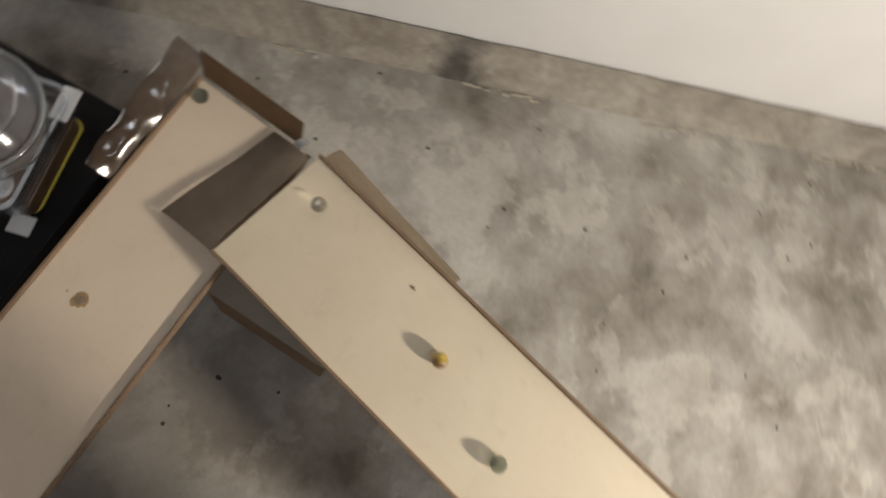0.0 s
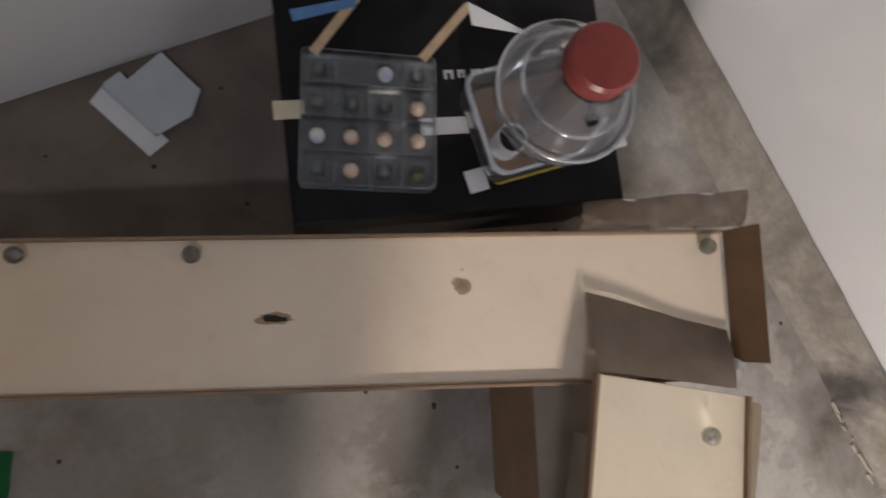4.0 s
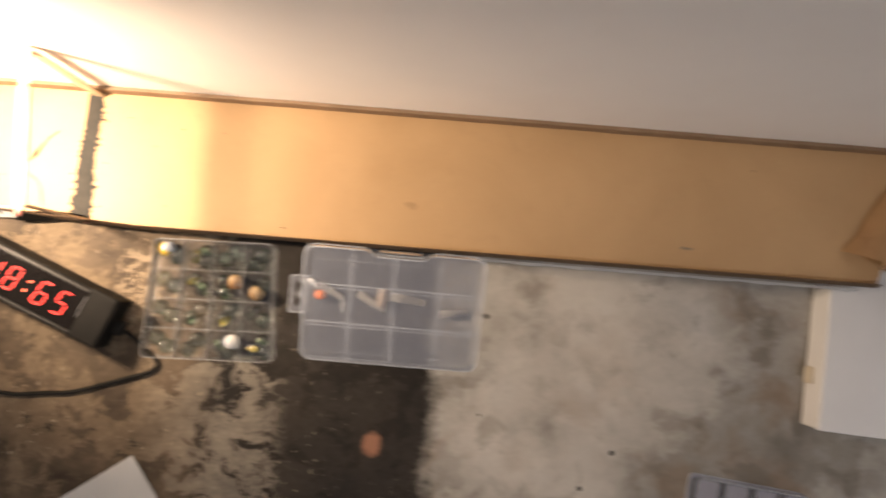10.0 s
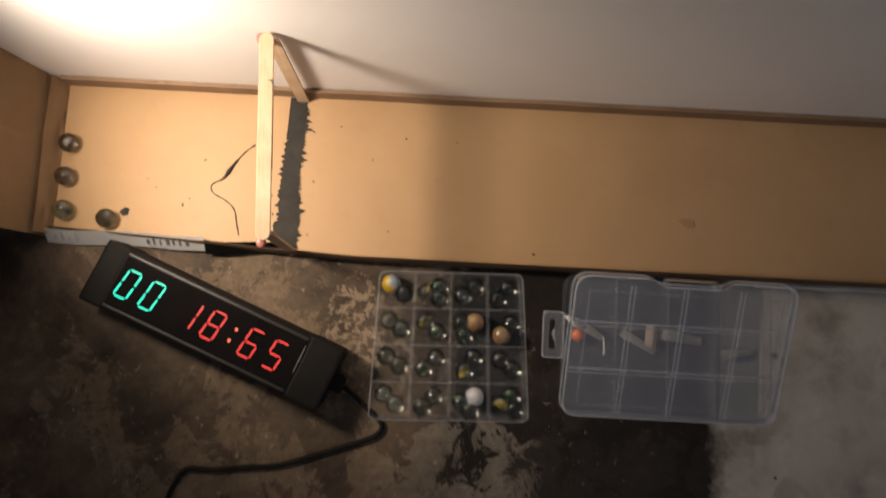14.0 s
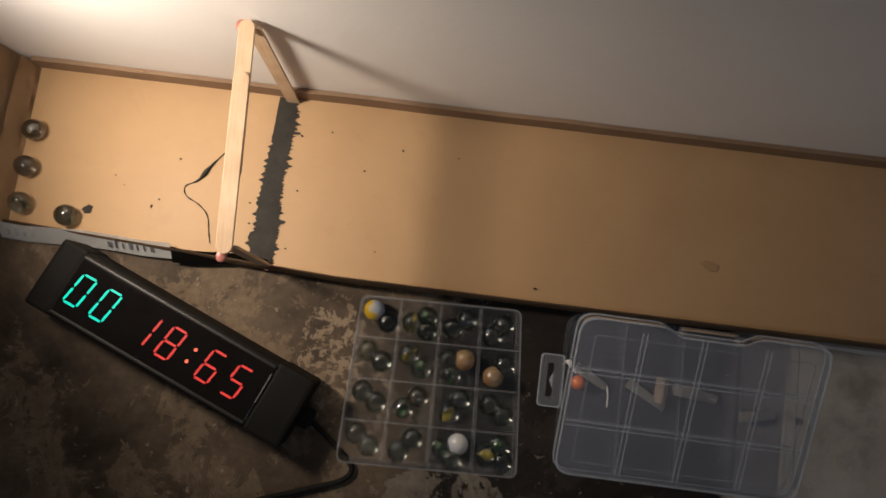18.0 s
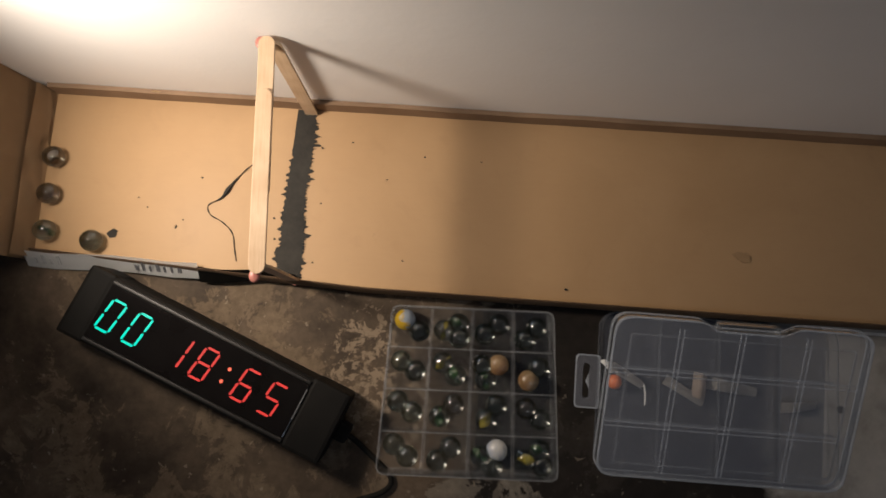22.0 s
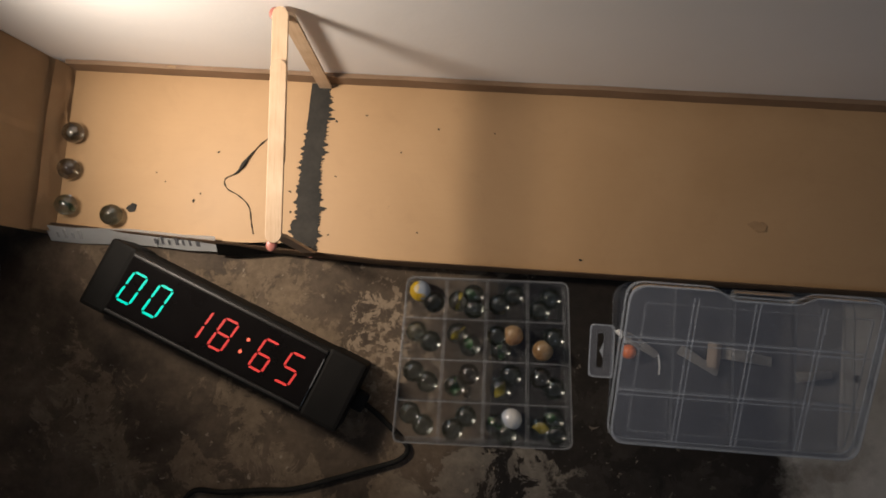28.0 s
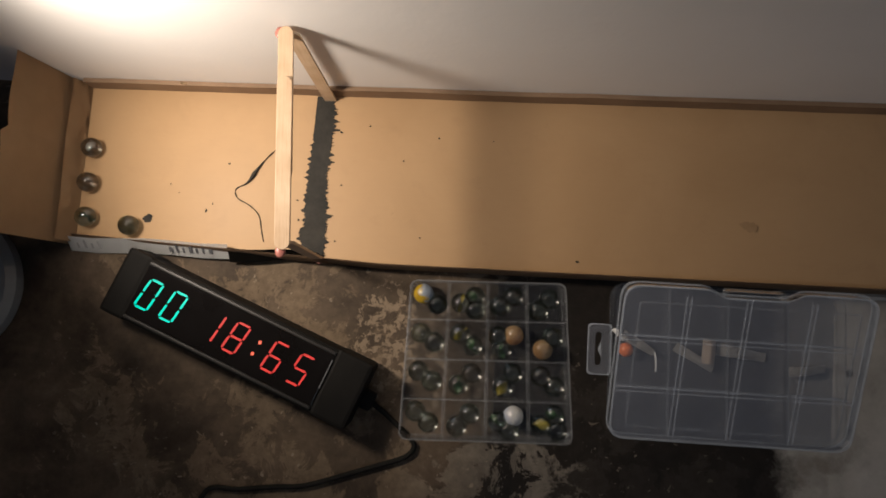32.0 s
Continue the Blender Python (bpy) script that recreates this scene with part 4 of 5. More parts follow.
tray_a = tray("marble_tray", at(0.3425, -0.2115, 0.0, 1.6), 0.124, 0.122, 0.021, "clear plastic tray of cells full of glass marbles on the floor", EDGE)
for o in tray_a.children:
    for v in o.data.vertices:
        v.co.x *= 1.02 - 0.047 * v.co.y / 0.061
FILL = [(-3, 3, "lemon", -0.006, 0.007), (-3, 3, "green", 0.007, -0.004), (-1, 3, "yellow", -0.006, -0.002), (-1, 3, "clear", 0.006, 0.005), (-1, 3, "green", 0.0066, -0.0085), (1, 3, "green", -0.006, -0.004), (1, 3, "green", 0.006, 0.006), (3, 3, "green", 0.004, 0.004), (3, 3, "green", -0.006, -0.008),
        (-3, 1, "green", -0.006, 0.006), (-3, 1, "green", 0.006, -0.003), (-1, 1, "yellow", -0.006, 0.006), (-1, 1, "clear", 0.005, -0.006), (1, 1, "green", -0.007, 0.005), (1, 1, "peach", 0.0065, 0.006), (1, 1, "clear", -0.004, -0.009), (3, 1, "green", 0.006, 0.005), (3, 1, "tan", -0.003, -0.008),
        (-3, -1, "green", -0.006, 0.007), (-3, -1, "green", 0.006, -0.003), (-1, -1, "smoke", 0.005, 0.006), (-1, -1, "clear", -0.006, -0.006), (1, -1, "green", 0.005, 0.007), (1, -1, "yellow", -0.003, -0.007), (3, -1, "smoke", -0.005, 0.005), (3, -1, "green", 0.006, -0.005),
        (-3, -3, "green", -0.006, 0.006), (-3, -3, "green", 0.005, -0.005), (-1, -3, "green", 0.004, 0.005), (-1, -3, "green", -0.006, -0.008), (1, -3, "clear", -0.006, -0.002), (1, -3, "white", 0.006, 0.004), (1, -3, "green", 0.002, -0.0105), (3, -3, "clear", 0.005, 0.006), (3, -3, "yellow", -0.006, -0.004), (3, -3, "green", 0.007, -0.009)]
for cx, cy, kind, dx, dy in FILL:
    y = cy * 0.01525 + dy * 0.75
    p = tray_a.matrix_world @ Vector(((cx * 0.0155 + dx * 0.9) * (1.02 - 0.047 * y / 0.061), y, 0.0013 + R))
    put_marble(kind, p.x, p.y, p.z, "in the clear tray", "marbles in the finish tray")

tray_b = tray("marble_tray", at(1.853, -0.212, BOX_TOP + 0.0008, -25.0), 0.132, 0.135, 0.021, "clear plastic marble tray lying on the black carton", EDGE)
for o in tray_b.children:
    if o.name.startswith("tray_base"):
        o.data.materials[0] = CLOUDED
for cx, cy, kind in [(1, 3, "white"), (3, 1, "cream"), (-1, -1, "cream"), (1, -1, "cream"), (3, -1, "cream"), (-3, -1, "white"), (-1, -3, "cream"), (3, -3, "yellow"), (-3, 3, "green"), (-1, 1, "green"), (1, -3, "green"), (-3, -3, "green"), (-3, 1, "green"), (3, 3, "green"), (1, 1, "green")]:
    p = tray_b.matrix_world @ Vector((cx * 0.0165, cy * 0.0168, 0.0013 + R))
    put_marble(kind, p.x, p.y, p.z, "on the carton", "marbles in the tray on the carton")

tray_c = tray("marble_tray", at(0.918, -0.424, 0.0, -6.5), 0.128, 0.124, 0.021, "empty clear plastic marble tray on the concrete floor", HAZY)
for o in tray_c.children:
    if o.name.startswith("tray_base"):
        o.data.materials[0] = PALE_TRAY
# two little flags on sticks behind the tray
for name_label, tip, foot_at, flag_mat, flag in (("little wooden stick with a blue paper flag", (1.891, -0.095), (1.839, -0.1265), BLUE_CARD, [(0, 0), (-0.066, 0.009), (-0.068, -0.003), (-0.004, -0.009)]),
                                                 ("little wooden stick with a cream pennant flag", (1.997, -0.140), (1.938, -0.170), PAPER, [(0, 0.004), (0.052, -0.053), (-0.006, -0.021)])):
    d = Vector((tip[0] - foot_at[0], tip[1] - foot_at[1], 0))
    ob = thing("flag", at(tip[0], tip[1], BOX_TOP + 0.0235), name_label, "flag", "flags on the carton")
    e = -d.normalized() * (d.length + 0.012)
    n = Vector((-e.y, e.x, 0)).normalized() * 0.0045
    part("stick", prism([(n.x, n.y), (-n.x, -n.y), (e.x - n.x, e.y - n.y), (e.x + n.x, e.y + n.y)], -0.0012, 0.0012), WOOD, ob)
    part("pennant", prism(flag, 0.0013, 0.0019), flag_mat, ob)

# tall clear toy dispenser with a red cap
ZB = BOX_TOP + 0.0008
toy = thing("dispenser", at(2.006, -0.278, ZB, -7.0) @ Matrix.Diagonal((1, 1, 0.91, 1)), "tall clear plastic dispenser with red cap on the black carton", "dispenser")
part("foot_card", prism(rounded(-0.055, 0.062, -0.0485, 0.044, 0.012), 0, 0.0035, 0.0005), YELLOW_CARD, toy, "yellow card foot")
part("base", prism(rounded(-0.059, 0.061, -0.0465, 0.045, 0.012), 0.0035, 0.036, 0.002), BROWN_SYRUP, toy, "brown base")
part("label_tab", box(-0.080, -0.058, -0.050, -0.026, 0.001, 0.005, 0.001, 1), PAPER, toy, "small white label")
part("label_tab", box(0.040, 0.078, -0.052, -0.034, 0.052, 0.058, 0.001, 1), PAPER, toy, "small white label")
body_pts = rounded(-0.070, 0.070, -0.049, 0.052, 0.015)
part("clear_body", ring(body_pts, [(x * 0.965, y * 0.965) for x, y in body_pts], 0.034, 0.070), CLEAR, toy, "clear rounded square body")
part("body_edge", ring([(x * 1.03, y * 1.03) for x, y in body_pts], [(x * 0.97, y * 0.965) for x, y in body_pts], 0.070, 0.073), HAZY, toy, "clear moulded edge")
part("deck", prism(body_pts, 0.0700, 0.0716), TRAY, toy, "clear top plate")
part("chute", ring([(-0.044 + 0.015 * math.cos(a), -0.018 + 0.015 * math.sin(a)) for a in (2 * math.pi * i / 24 for i in range(24))], [(-0.044 + 0.0130 * math.cos(a), -0.018 + 0.0130 * math.sin(a)) for a in (2 * math.pi * i / 24 for i in range(24))], 0.045, 0.0765), HAZY, toy, "clear round opening")
# black disc on the deck stands for the shade inside the opening
part("chute_floor", shift(lathe([(0.0, 0.0716), (0.0126, 0.0716), (0.0126, 0.0722), (0.0, 0.0722)], 24), Matrix.Translation((-0.044, -0.018, 0))), BLACK_PLASTIC, toy, "black disc for the dark of the opening")
part("inner_column", lathe([(0.017, 0.036), (0.015, 0.09), (0.013, 0.14), (0.014, 0.185)], 20), DARK_CORE, toy, "dark column inside")
part("skirt", lathe([(0.050, 0.0725), (0.056, 0.080), (0.062, 0.100), (0.0645, 0.122), (0.062, 0.128)], 48), MOULDED, toy, "clear flared skirt", True)
part("skirt_ring", lathe([(0.0630, 0.124), (0.0665, 0.126), (0.0665, 0.130), (0.0620, 0.131), (0.0600, 0.128)], 48), MOULDED, toy, "clear moulded ring", True)
part("bowl", lathe([(0.060, 0.130), (0.054, 0.140), (0.046, 0.148), (0.040, 0.160), (0.035, 0.176), (0.032, 0.189)], 48), MOULDED, toy, "clear round bowl and collar", True)
part("bowl_ring", lathe([(0.0465, 0.146), (0.0500, 0.147), (0.0500, 0.150), (0.0460, 0.151)], 48), MOULDED, toy, "clear moulded ring", True)
# solid black plug where the outlet hole is only in shade
part("outlet", shift(lathe([(0.0, 0.0), (0.006, 0.0), (0.006, 0.006), (0.0, 0.006)], 14), Matrix.Translation((-0.004, -0.036, 0.158))), BLACK_PLASTIC, toy, "black plug for the dark of the outlet hole")
part("cap", lathe([(0.0, 0.188), (0.029, 0.188), (0.030, 0.192), (0.030, 0.208), (0.027, 0.212), (0.0, 0.2125)], 40), RED_PLASTIC, toy, "red round cap")
for o in toy.children:
    if o.data.materials[0] in (HAZY, CLEAR, LID, MOULDED, TRAY):
        o.visible_shadow = False

# ---- finish gate ----
gate = thing("finish_gate", Matrix.Identity(4), "finish gate of flat wooden lolly sticks glued over the black line", "gate")


def lolly(length, w=0.0098, t=0.002):
    pts = []
    for cx, a0 in ((length - w / 2, -90), (w / 2, 90)):
        for i in range(9):
            a = radians(a0 + 180 * i / 8)
            pts.append((cx + w / 2 * math.cos(a), w / 2 * math.sin(a)))
    return prism(pts, -t / 2, t / 2, 0.0004)


def along(a, b, face):
    """A pose whose x runs from a to b and whose z lies near face."""
    x = (Vector(b) - Vector(a)).normalized()
    y = Vector(face).cross(x).normalized()
    z = x.cross(y)
    return Matrix.Translation(a) @ Matrix((x, y, z)).transposed().to_4x4()


for a, b, face in (((0.2070, -0.1440, 0.1295), (0.2016, -0.0345, 0.1357), (0, 0, 1)), ((0.2048, -0.0990, 0.1297), (0.1994, -0.0015, 0.1352), (0, 0, 1))):
    ob = part("crossbar_stick", lolly((Vector(b) - Vector(a)).length), WOOD, gate)
    ob.matrix_world = along(a, b, face)
for a, b in (((0.2045, -0.0070, 0.0085), (0.2025, -0.0048, 0.1348)), ((0.2035, -0.1385, 0.0085), (0.2080, -0.1385, 0.1272))):
    ob = part("post_stick", lolly((Vector(b) - Vector(a)).length), WOOD, gate)
    ob.matrix_world = along(a, b, (0, 1, 0))
for p in ((0.1955, -0.0050, 0.1335), (0.2055, -0.1450, 0.1275), (0.2040, -0.1385, 0.0095)):
    ob = part("glue_bead", shift(sphere(0.0034, 8, 12), Matrix.Diagonal((1.0, 1.2, 0.45, 1))), RED_GLUE, gate, "dab of red glue", True)
    ob.location = p

# ---- LED timer ----
clock = thing("led_timer", at(0.1475, -0.203, 0, -22.4), "black plastic timer with green and red glowing digits on the floor", "timer")
part("case", box(-0.102, 0.104, -0.026, 0.026, 0, 0.034, 0.004, 3), BLACK_PLASTIC, clock)
part("end_cap", box(-0.104, -0.083, -0.0268, 0.0268, 0.0005, 0.0345, 0.003, 2), BLACK_PLASTIC, clock)
part("end_cap", box(0.078, 0.108, -0.0268, 0.0268, 0.0005, 0.0345, 0.003, 2), BLACK_PLASTIC, clock)
part("window", box(-0.083, 0.078, -0.0205, 0.0205, 0.033, 0.0352, 0.0008, 2), SMOKED, clock, "glossy smoked window")
for y in (-0.0222, 0.0222):
    part("bezel", box(-0.083, 0.078, y - 0.0012, y + 0.0012, 0.033, 0.0358, 0.0007, 3), GLOSS_BLACK, clock)
SEG = {"0": "abcdef", "1": "bc", "2": "abged", "3": "abgcd", "4": "fgbc", "5": "afgcd", "6": "afgedc", "7": "abc", "8": "abcdefg", "9": "abcdfg"}
W, H, T = 0.0108, 0.0232, 0.0014


def segment(a, b):
    """One bar of a digit with pointed ends."""
    d = (b - a).normalized()
    n = Vector((-d.y, d.x)) * T / 2
    a, b = a + d * 0.0007, b - d * 0.0007
    return [a, a + d * T / 2 + n, b - d * T / 2 + n, b, b - d * T / 2 - n, a + d * T / 2 - n]


def digit(ch, x, material):
    ends = {"a": ((-1, 1), (1, 1)), "b": ((1, 1), (1, 0)), "c": ((1, 0), (1, -1)), "d": ((-1, -1), (1, -1)), "e": ((-1, 0), (-1, -1)), "f": ((-1, 1), (-1, 0)), "g": ((-1, 0), (1, 0))}
    for s in SEG[ch]:
        a, b = (Vector((p[0] * W / 2, p[1] * H / 2)) for p in ends[s])
        pts = [(x + p.x + p.y * 0.14, p.y) for p in segment(a, b)]
        part("led_segment", prism(pts, 0.0353, 0.0357), material, clock)


for ch, x, k in (("0", -0.0722, GREEN_LED), ("0", -0.0508, GREEN_LED), ("1", -0.0170, RED_LED), ("8", 0.0038, RED_LED), ("6", 0.0372, RED_LED), ("5", 0.0588, RED_LED)):
    digit(ch, x, k)
for y in (-0.005, 0.005):
    part("colon_dot", prism([(0.0212 + y * 0.14 + 0.0012 * math.cos(a), y + 0.0014 * math.sin(a)) for a in (2 * math.pi * i / 10 for i in range(10))], 0.0353, 0.0357), COLON_LED, clock)
# reflection on the window, modelled as a thin grey bar
part("window_edge", box(0.0772, 0.0780, -0.006, 0.017, 0.0352, 0.0356), INK, clock, "thin pale bar drawn for a reflection on the window")
part("plug", box(0.107, 0.118, -0.009, 0.006, 0.006, 0.019, 0.003, 2), RUBBER, clock, "black cable plug")

cable = smooth_line([(0.250, -0.247, 0.011), (0.262, -0.256, 0.005), (0.276, -0.268, 0.0024), (0.289, -0.281, 0.0024), (0.283, -0.291, 0.0024), (0.262, -0.299, 0.0024), (0.233, -0.309, 0.0024), (0.205, -0.318, 0.0024), (0.18, -0.3205, 0.0024), (0.152, -0.324, 0.0024),
                     (0.130, -0.3245, 0.0024), (0.120, -0.339, 0.0024), (0.113, -0.358, 0.0024), (0.102, -0.385, 0.0024), (0.095, -0.408, 0.0024), (0.08, -0.46, 0.0024), (0.02, -0.56, 0.0024)], 6)
tagged(part("power_cable", tube(cable, 0.0021, 8), RUBBER, None, "", True), "thin black power cable trailing over the floor", "cable")

# ---- hinged organiser box ----
org = thing("organiser_box", at(0.528, -0.2045, 0, -0.4), "clear plastic organiser box with a hang tab and dividers", "box")


def round_poly(points, radius, steps=5):
    """An outline whose corners are rounded; radius one for each corner."""
    out = []
    n = len(points)
    for i in range(n):
        a, b, c = (Vector(points[k % n]) for k in (i - 1, i, i + 1))
        d, e = (a - b).normalized(), (c - b).normalized()
        p, q = b + d * radius[i], b + e * radius[i]
        for k in range(steps + 1):
            t = k / steps
            out.append(tuple((1 - t) ** 2 * p + 2 * t * (1 - t) * b + t * t * q))
    return out


def lid_outline(g):
    """With a notch for the latch in the far edge; y from the hinge."""
    return round_poly([(-0.0895 - g, -g), (0.0935 + g, -g), (0.0935 + g, 0.1225 + g), (0.0400 + g, 0.1225 + g), (0.0300 + g, 0.1165 + g), (-0.0180 - g, 0.1165 + g), (-0.0280 - g, 0.1225 + g), (-0.0895 - g, 0.1225 + g)],
                      [0.013, 0.013, 0.013, 0.005, 0.005, 0.005, 0.005, 0.013])


def base_outline(g):
    return rounded(-0.0885 - g, 0.0925 + g, -0.0600 - g, 0.0605 + g, 0.012, 6)


# the base lies flat, the lid stands ajar on its hinge at the near edge
BASE_H = 0.0135
base = part("box_base", prism(base_outline(-0.001), 0, 0.0012), LID, org)
part("box_wall", ring(base_outline(-0.001), base_outline(-0.0023), 0.0012, BASE_H), FAINT_CLEAR, org)
part("box_bead", ring(base_outline(0.0), base_outline(-0.0012), BASE_H - 0.0012, BASE_H), TRAY, org, "moulded rim of the base")
part("box_bead", ring(base_outline(-0.0004), base_outline(-0.0014), 0.0012, 0.0022), TRAY, org)
for x in (-0.0435, 0.0020, 0.0485):
    wall = part("divider", box(x - 0.0005, x + 0.0005, -0.0575, 0.0580, 0.0013, BASE_H - 0.002), CLEAR, org)
    part("divider_bead", box(x - 0.0009, x + 0.0009, -0.0575, 0.0580, BASE_H - 0.002, BASE_H - 0.0014), MOULDED, wall)
for y in (-0.0205, 0.0190):
    wall = part("divider", box(-0.0860, 0.0900, y - 0.0005, y + 0.0005, 0.0013, BASE_H - 0.0026), CLEAR, org)
    part("divider_bead", box(-0.0860, 0.0900, y - 0.0009, y + 0.0009, BASE_H - 0.0026, BASE_H - 0.0021), MOULDED, wall)
lid = part("lid", prism(lid_outline(-0.0008), -0.0012, 0.0), LID, org, "cloudy clear lid standing ajar")
lid.matrix_local = Matrix.Translation((0, -0.0605, BASE_H + 0.0015)) @ Matrix.Rotation(radians(19), 4, "X")
part("lid_wall", ring(lid_outline(0.0), lid_outline(-0.0012), -0.0075, -0.0013), CLEAR, lid)
part("lid_edge", ring(lid_outline(0.0002), lid_outline(-0.0012), -0.0004, 0.0006), HAZY, lid, "bright moulded lid edge")
part("lid_edge", ring(lid_outline(0.0008), lid_outline(-0.0003), -0.0085, -0.0075), HAZY, lid, "bright moulded lid edge")
rim = (-0.0780, 0.0820, 0.0105, 0.1105)
part("lid_rim", ring(rounded(*rim, 0.003, 4), rounded(rim[0] + 0.0012, rim[1] - 0.0012, rim[2] + 0.0012, rim[3] - 0.0012, 0.0025, 4), 0.0002, 0.0011), MOULDED, lid, "raised rim on the lid")
for x in (-0.0415, 0.0020, 0.0490):
    for off in (-0.0017, 0.0017):
        part("lid_rib", box(x + off - 0.0004, x + off + 0.0004, 0.003, 0.1150, -0.0019, -0.0013), HAZY, lid)
for y in (0.0400, 0.0810):
    for off in (-0.0017, 0.0017):
        part("lid_rib", box(-0.0870, 0.0910, y + off - 0.0004, y + off + 0.0004, -0.0026, -0.0020), HAZY, lid)
part("latch", ring(rounded(-0.016, 0.028, 0.1150, 0.1215, 0.002, 3), rounded(-0.014, 0.026, 0.1163, 0.1203, 0.0015, 3), -0.009, -0.002), MOULDED, lid, "clear snap latch")
tab = ring(rounded(-0.1066, -0.0885, -0.0135, 0.0255, 0.003), rounded(-0.1010, -0.0960, -0.0065, 0.0190, 0.0018), 0.0110, 0.0124)
part("hang_tab", tab, LID, org, "clear tab with a slot")
part("tab_edge", ring(rounded(-0.1070, -0.0882, -0.0139, 0.0259, 0.003), rounded(-0.1060, -0.0891, -0.0129, 0.0249, 0.003), 0.0123, 0.0130), HAZY, org)
part("slot_peg", prism([(-0.0962, 0.0005), (-0.0962, 0.0120), (-0.0990, 0.0062)], 0.011, 0.0126), HAZY, org)
for o in org.children_recursive:
    o.visible_shadow = False

# bits lying in the organiser
def org_item(name, bm, material, label, category, x, y, turn, z=0.0016):
    ob = tagged(part(name, bm, material), label, category, "bits in the organiser box")
    ob.matrix_world = org.matrix_world @ Matrix.Translation((x, y, z)) @ Matrix.Rotation(radians(turn), 4, "Z")
    return ob


def slip(length, width, curl, turns=3.0):
    """A limp curled strip of tissue."""
    return thick(sheet(12, 3, lambda u, v: (length * u, width * (v - 0.5) * (1 - 0.3 * u), 0.003 + curl * math.sin(u * turns) + 0.001 * math.sin(v * 3))), 0.0004)


org_item("bead", shift(sphere(0.0056, 12, 18), Matrix.Translation((0, 0, 0.0056))), ORANGE, "small orange bead in the organiser box", "bead", -0.0755, 0.0067, 0)
org_item("paper_slip", slip(0.028, 0.008, 0.003), TISSUE, "curled white paper slip in the organiser box", "paper", -0.078, 0.0185, -28)
org_item("paper_wick", tube(smooth_line([(0, 0, 0.004), (0.001, -0.008, 0.005), (0.0015, -0.0155, 0.003)], 4), 0.0007, 6), PAPER, "thin white paper wick in the organiser box", "paper", -0.0525, 0.0065, 0)
org_item("paper_slip", slip(0.034, 0.008, 0.002), TISSUE, "curled white paper slip in the organiser box", "paper", -0.0365, 0.0118, -29)
org_item("folded_paper", thick(sheet(6, 4, lambda u, v: (0.0105 * u, -0.019 * v, 0.004 + 0.005 * math.sin(math.pi * u) + 0.001 * v)), 0.0005), TAN_PAPER, "small folded scrap of tan paper in the organiser box", "paper", -0.0145, 0.0190, -6)
org_item("paper_slip", slip(0.040, 0.010, 0.003, 5.0), TISSUE, "curled white paper slip in the organiser box", "paper", -0.004, 0.0118, -7)
org_item("paper_slip", slip(0.030, 0.008, 0.003, 4.0), TISSUE, "pale paper slip in the organiser box", "paper", 0.052, -0.003, 8)
org_item("paper_twist", tube([Vector((0, 0.002 * math.sin(k), 0.012 + 0.0004 * k)) + Vector((0.0022 * k, -0.0016 * k, 0)) for k in range(5)], [0.0005, 0.0018, 0.0022, 0.0016, 0.0006], 8), PAPER, "twisted bit of white paper in the organiser box", "paper", -0.0885, 0.0215, 0)

# ---- marbles on the run ----
def on_run(kind, run, x, y, where):
    """Rests on a track above the place (x, y)."""
    inv = run.inverted()
    spot = inv @ Vector((x, y, 0.1))
    for _ in range(4):
        p = run @ Vector((spot.x, spot.y, R + 0.0004))
        spot.x += (inv.to_3x3() @ Vector((x - p.x, y - p.y, 0))).x
        spot.y += (inv.to_3x3() @ Vector((x - p.x, y - p.y, 0))).y
    p = run @ Vector((spot.x, spot.y, R + 0.0004))
    return put_marble(kind, p.x, p.y, p.z, where, "racing marbles")


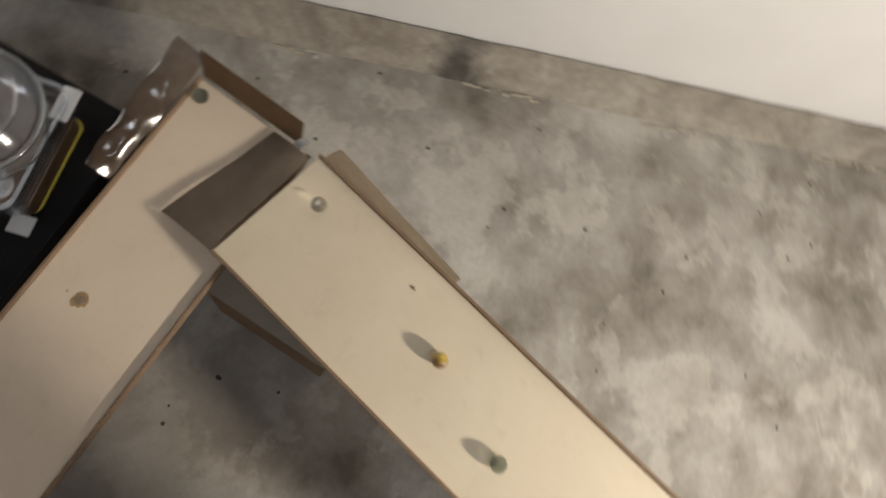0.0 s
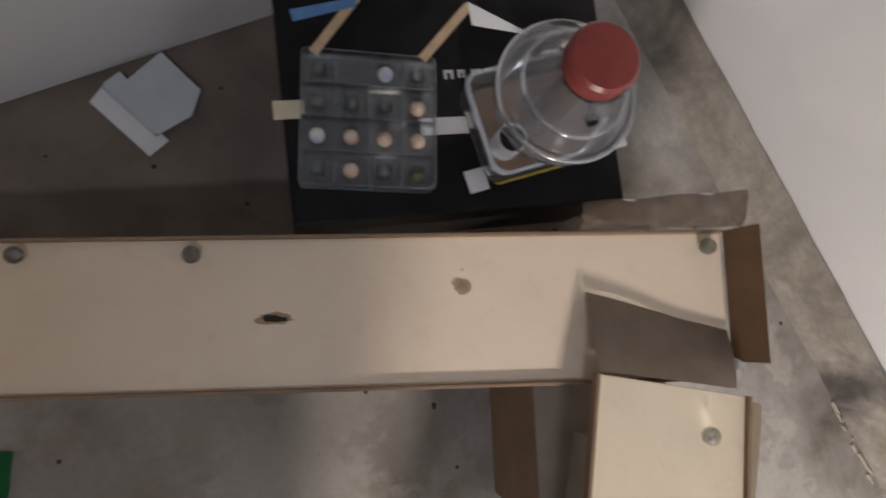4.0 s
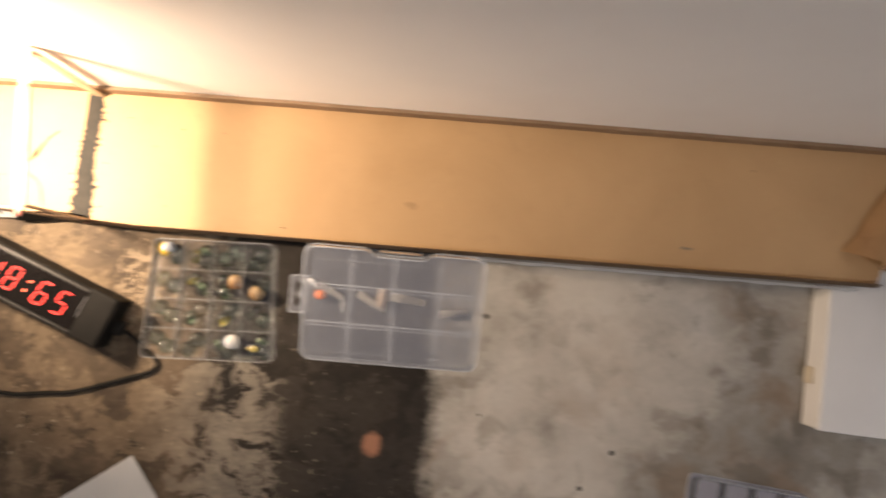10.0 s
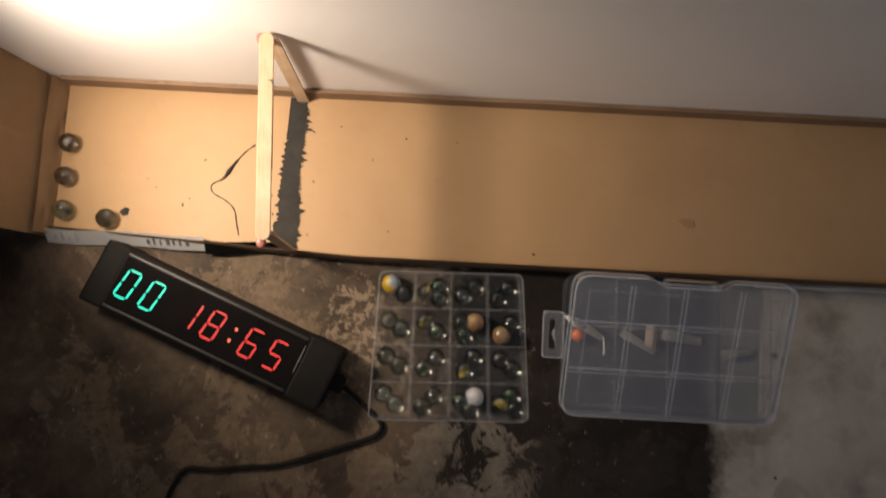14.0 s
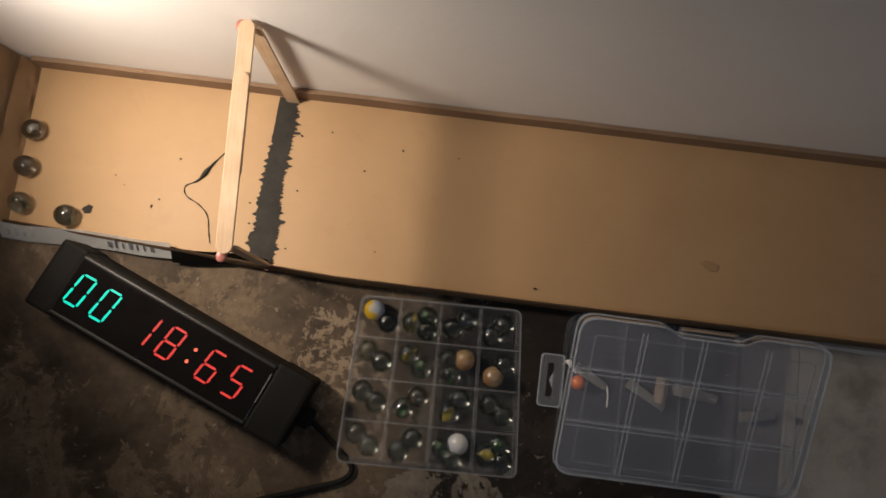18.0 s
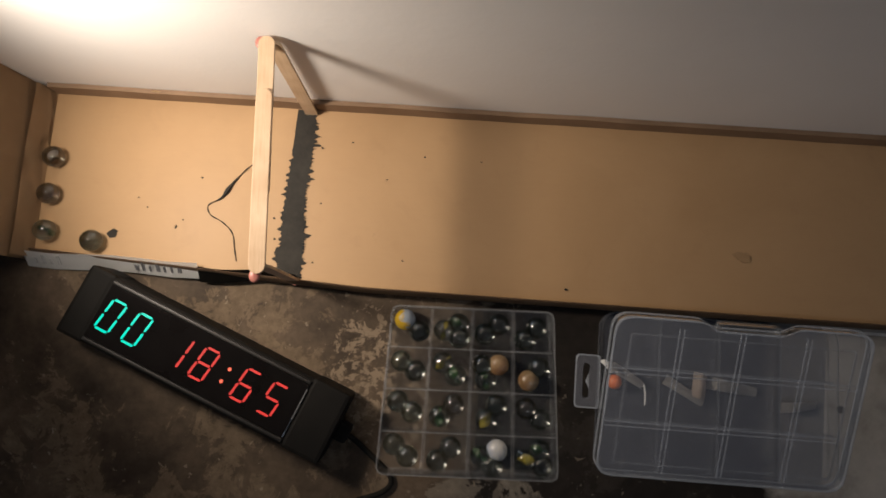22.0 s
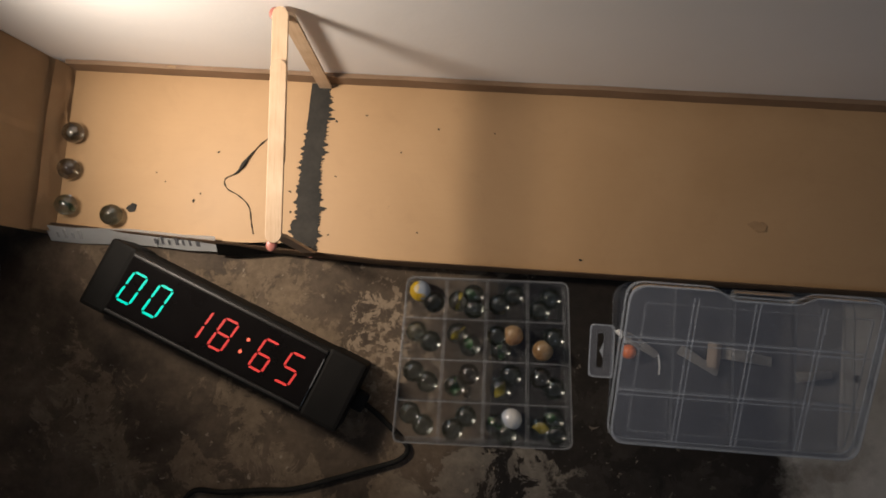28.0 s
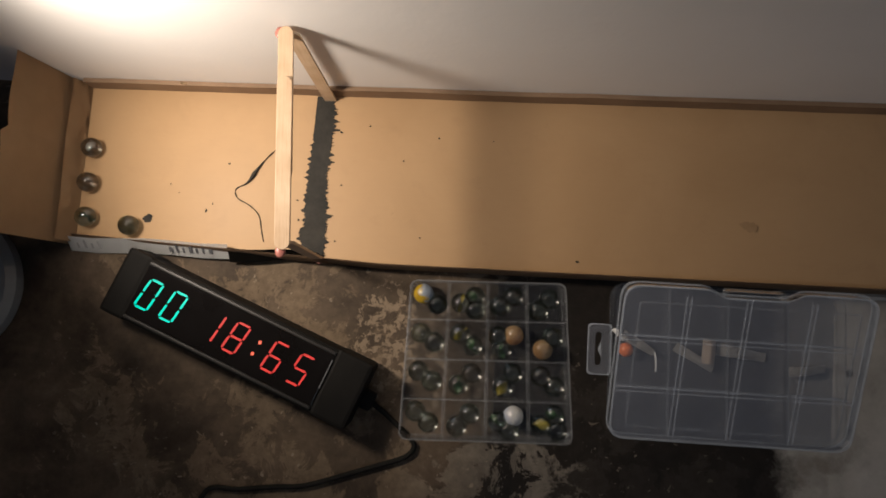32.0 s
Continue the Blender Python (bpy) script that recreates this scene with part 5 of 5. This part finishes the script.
FINISH = "at the end stop"
on_run("silver", RUN_3, 0.0095, -0.057, FINISH)
on_run("smoke", RUN_3, 0.0095, -0.086, FINISH)
on_run("clear", RUN_3, 0.0110, -0.1145, FINISH)
on_run("green", RUN_3, 0.0480, -0.1200, "resting on the finish track")
starter = on_run("silver", RUN_1, 1.995, -0.608, "on the upper track")
starter.visible_shadow = False
on_run("amber", RUN_1, 1.863, -0.754, "on the upper track")
on_run("green", RUN_1, 1.778, -0.824, "on the upper track")
on_run("silver", RUN_2, 1.510, -0.2040, "on the middle track")
on_run("smoke", RUN_2, 1.650, -0.2680, "on the middle track")
on_run("green", RUN_2, 2.092, -0.462, "on the middle track")

# ---- loose things near the finish ----
sheet_ob = thing("paper_sheet", at(0.275, -0.377, 0, -144.6), "corner of a white paper sheet on the floor", "paper")
part("sheet", thick(sheet(10, 8, lambda u, v: (0.21 * u, 0.15 * v, 0.0015 + 0.003 * (1 - u) * (1 - v))), 0.0005), PAPER, sheet_ob)

desk = thing("desk_lamp", at(-0.100, -0.176, 0, 0), "grey desk lamp whose round foot stands beside the end stop", "lamp")
part("foot", lathe([(0.0, 0.0), (0.058, 0.0), (0.060, 0.003), (0.060, 0.012), (0.055, 0.018), (0.02, 0.021), (0.0, 0.021)], 40), GREY_PLASTIC, desk, "round grey foot")
back = (LAMP_HEAD - LAMP_AIM).normalized()
head = LAMP_HEAD - Vector((-0.100, -0.176, 0))
top = head + back * 0.053
part("neck", tube(smooth_line([(0, 0, 0.02), (-0.03, 0.0, 0.12), (-0.035, 0.03, 0.26), (0.0, 0.05, 0.38), top + back * 0.04, top], 6), 0.006, 10), GREY_PLASTIC, desk, "bent grey neck")
shade = part("shade", lathe([(0.012, 0.055), (0.018, 0.053), (0.035, 0.018), (0.038, 0.004), (0.036, 0.004), (0.033, 0.017), (0.016, 0.050), (0.0, 0.052)], 30), GREY_PLASTIC, desk, "grey cone shade")
shade.matrix_local = Matrix.Translation(head) @ look(LAMP_HEAD, LAMP_AIM).to_3x3().to_4x4()
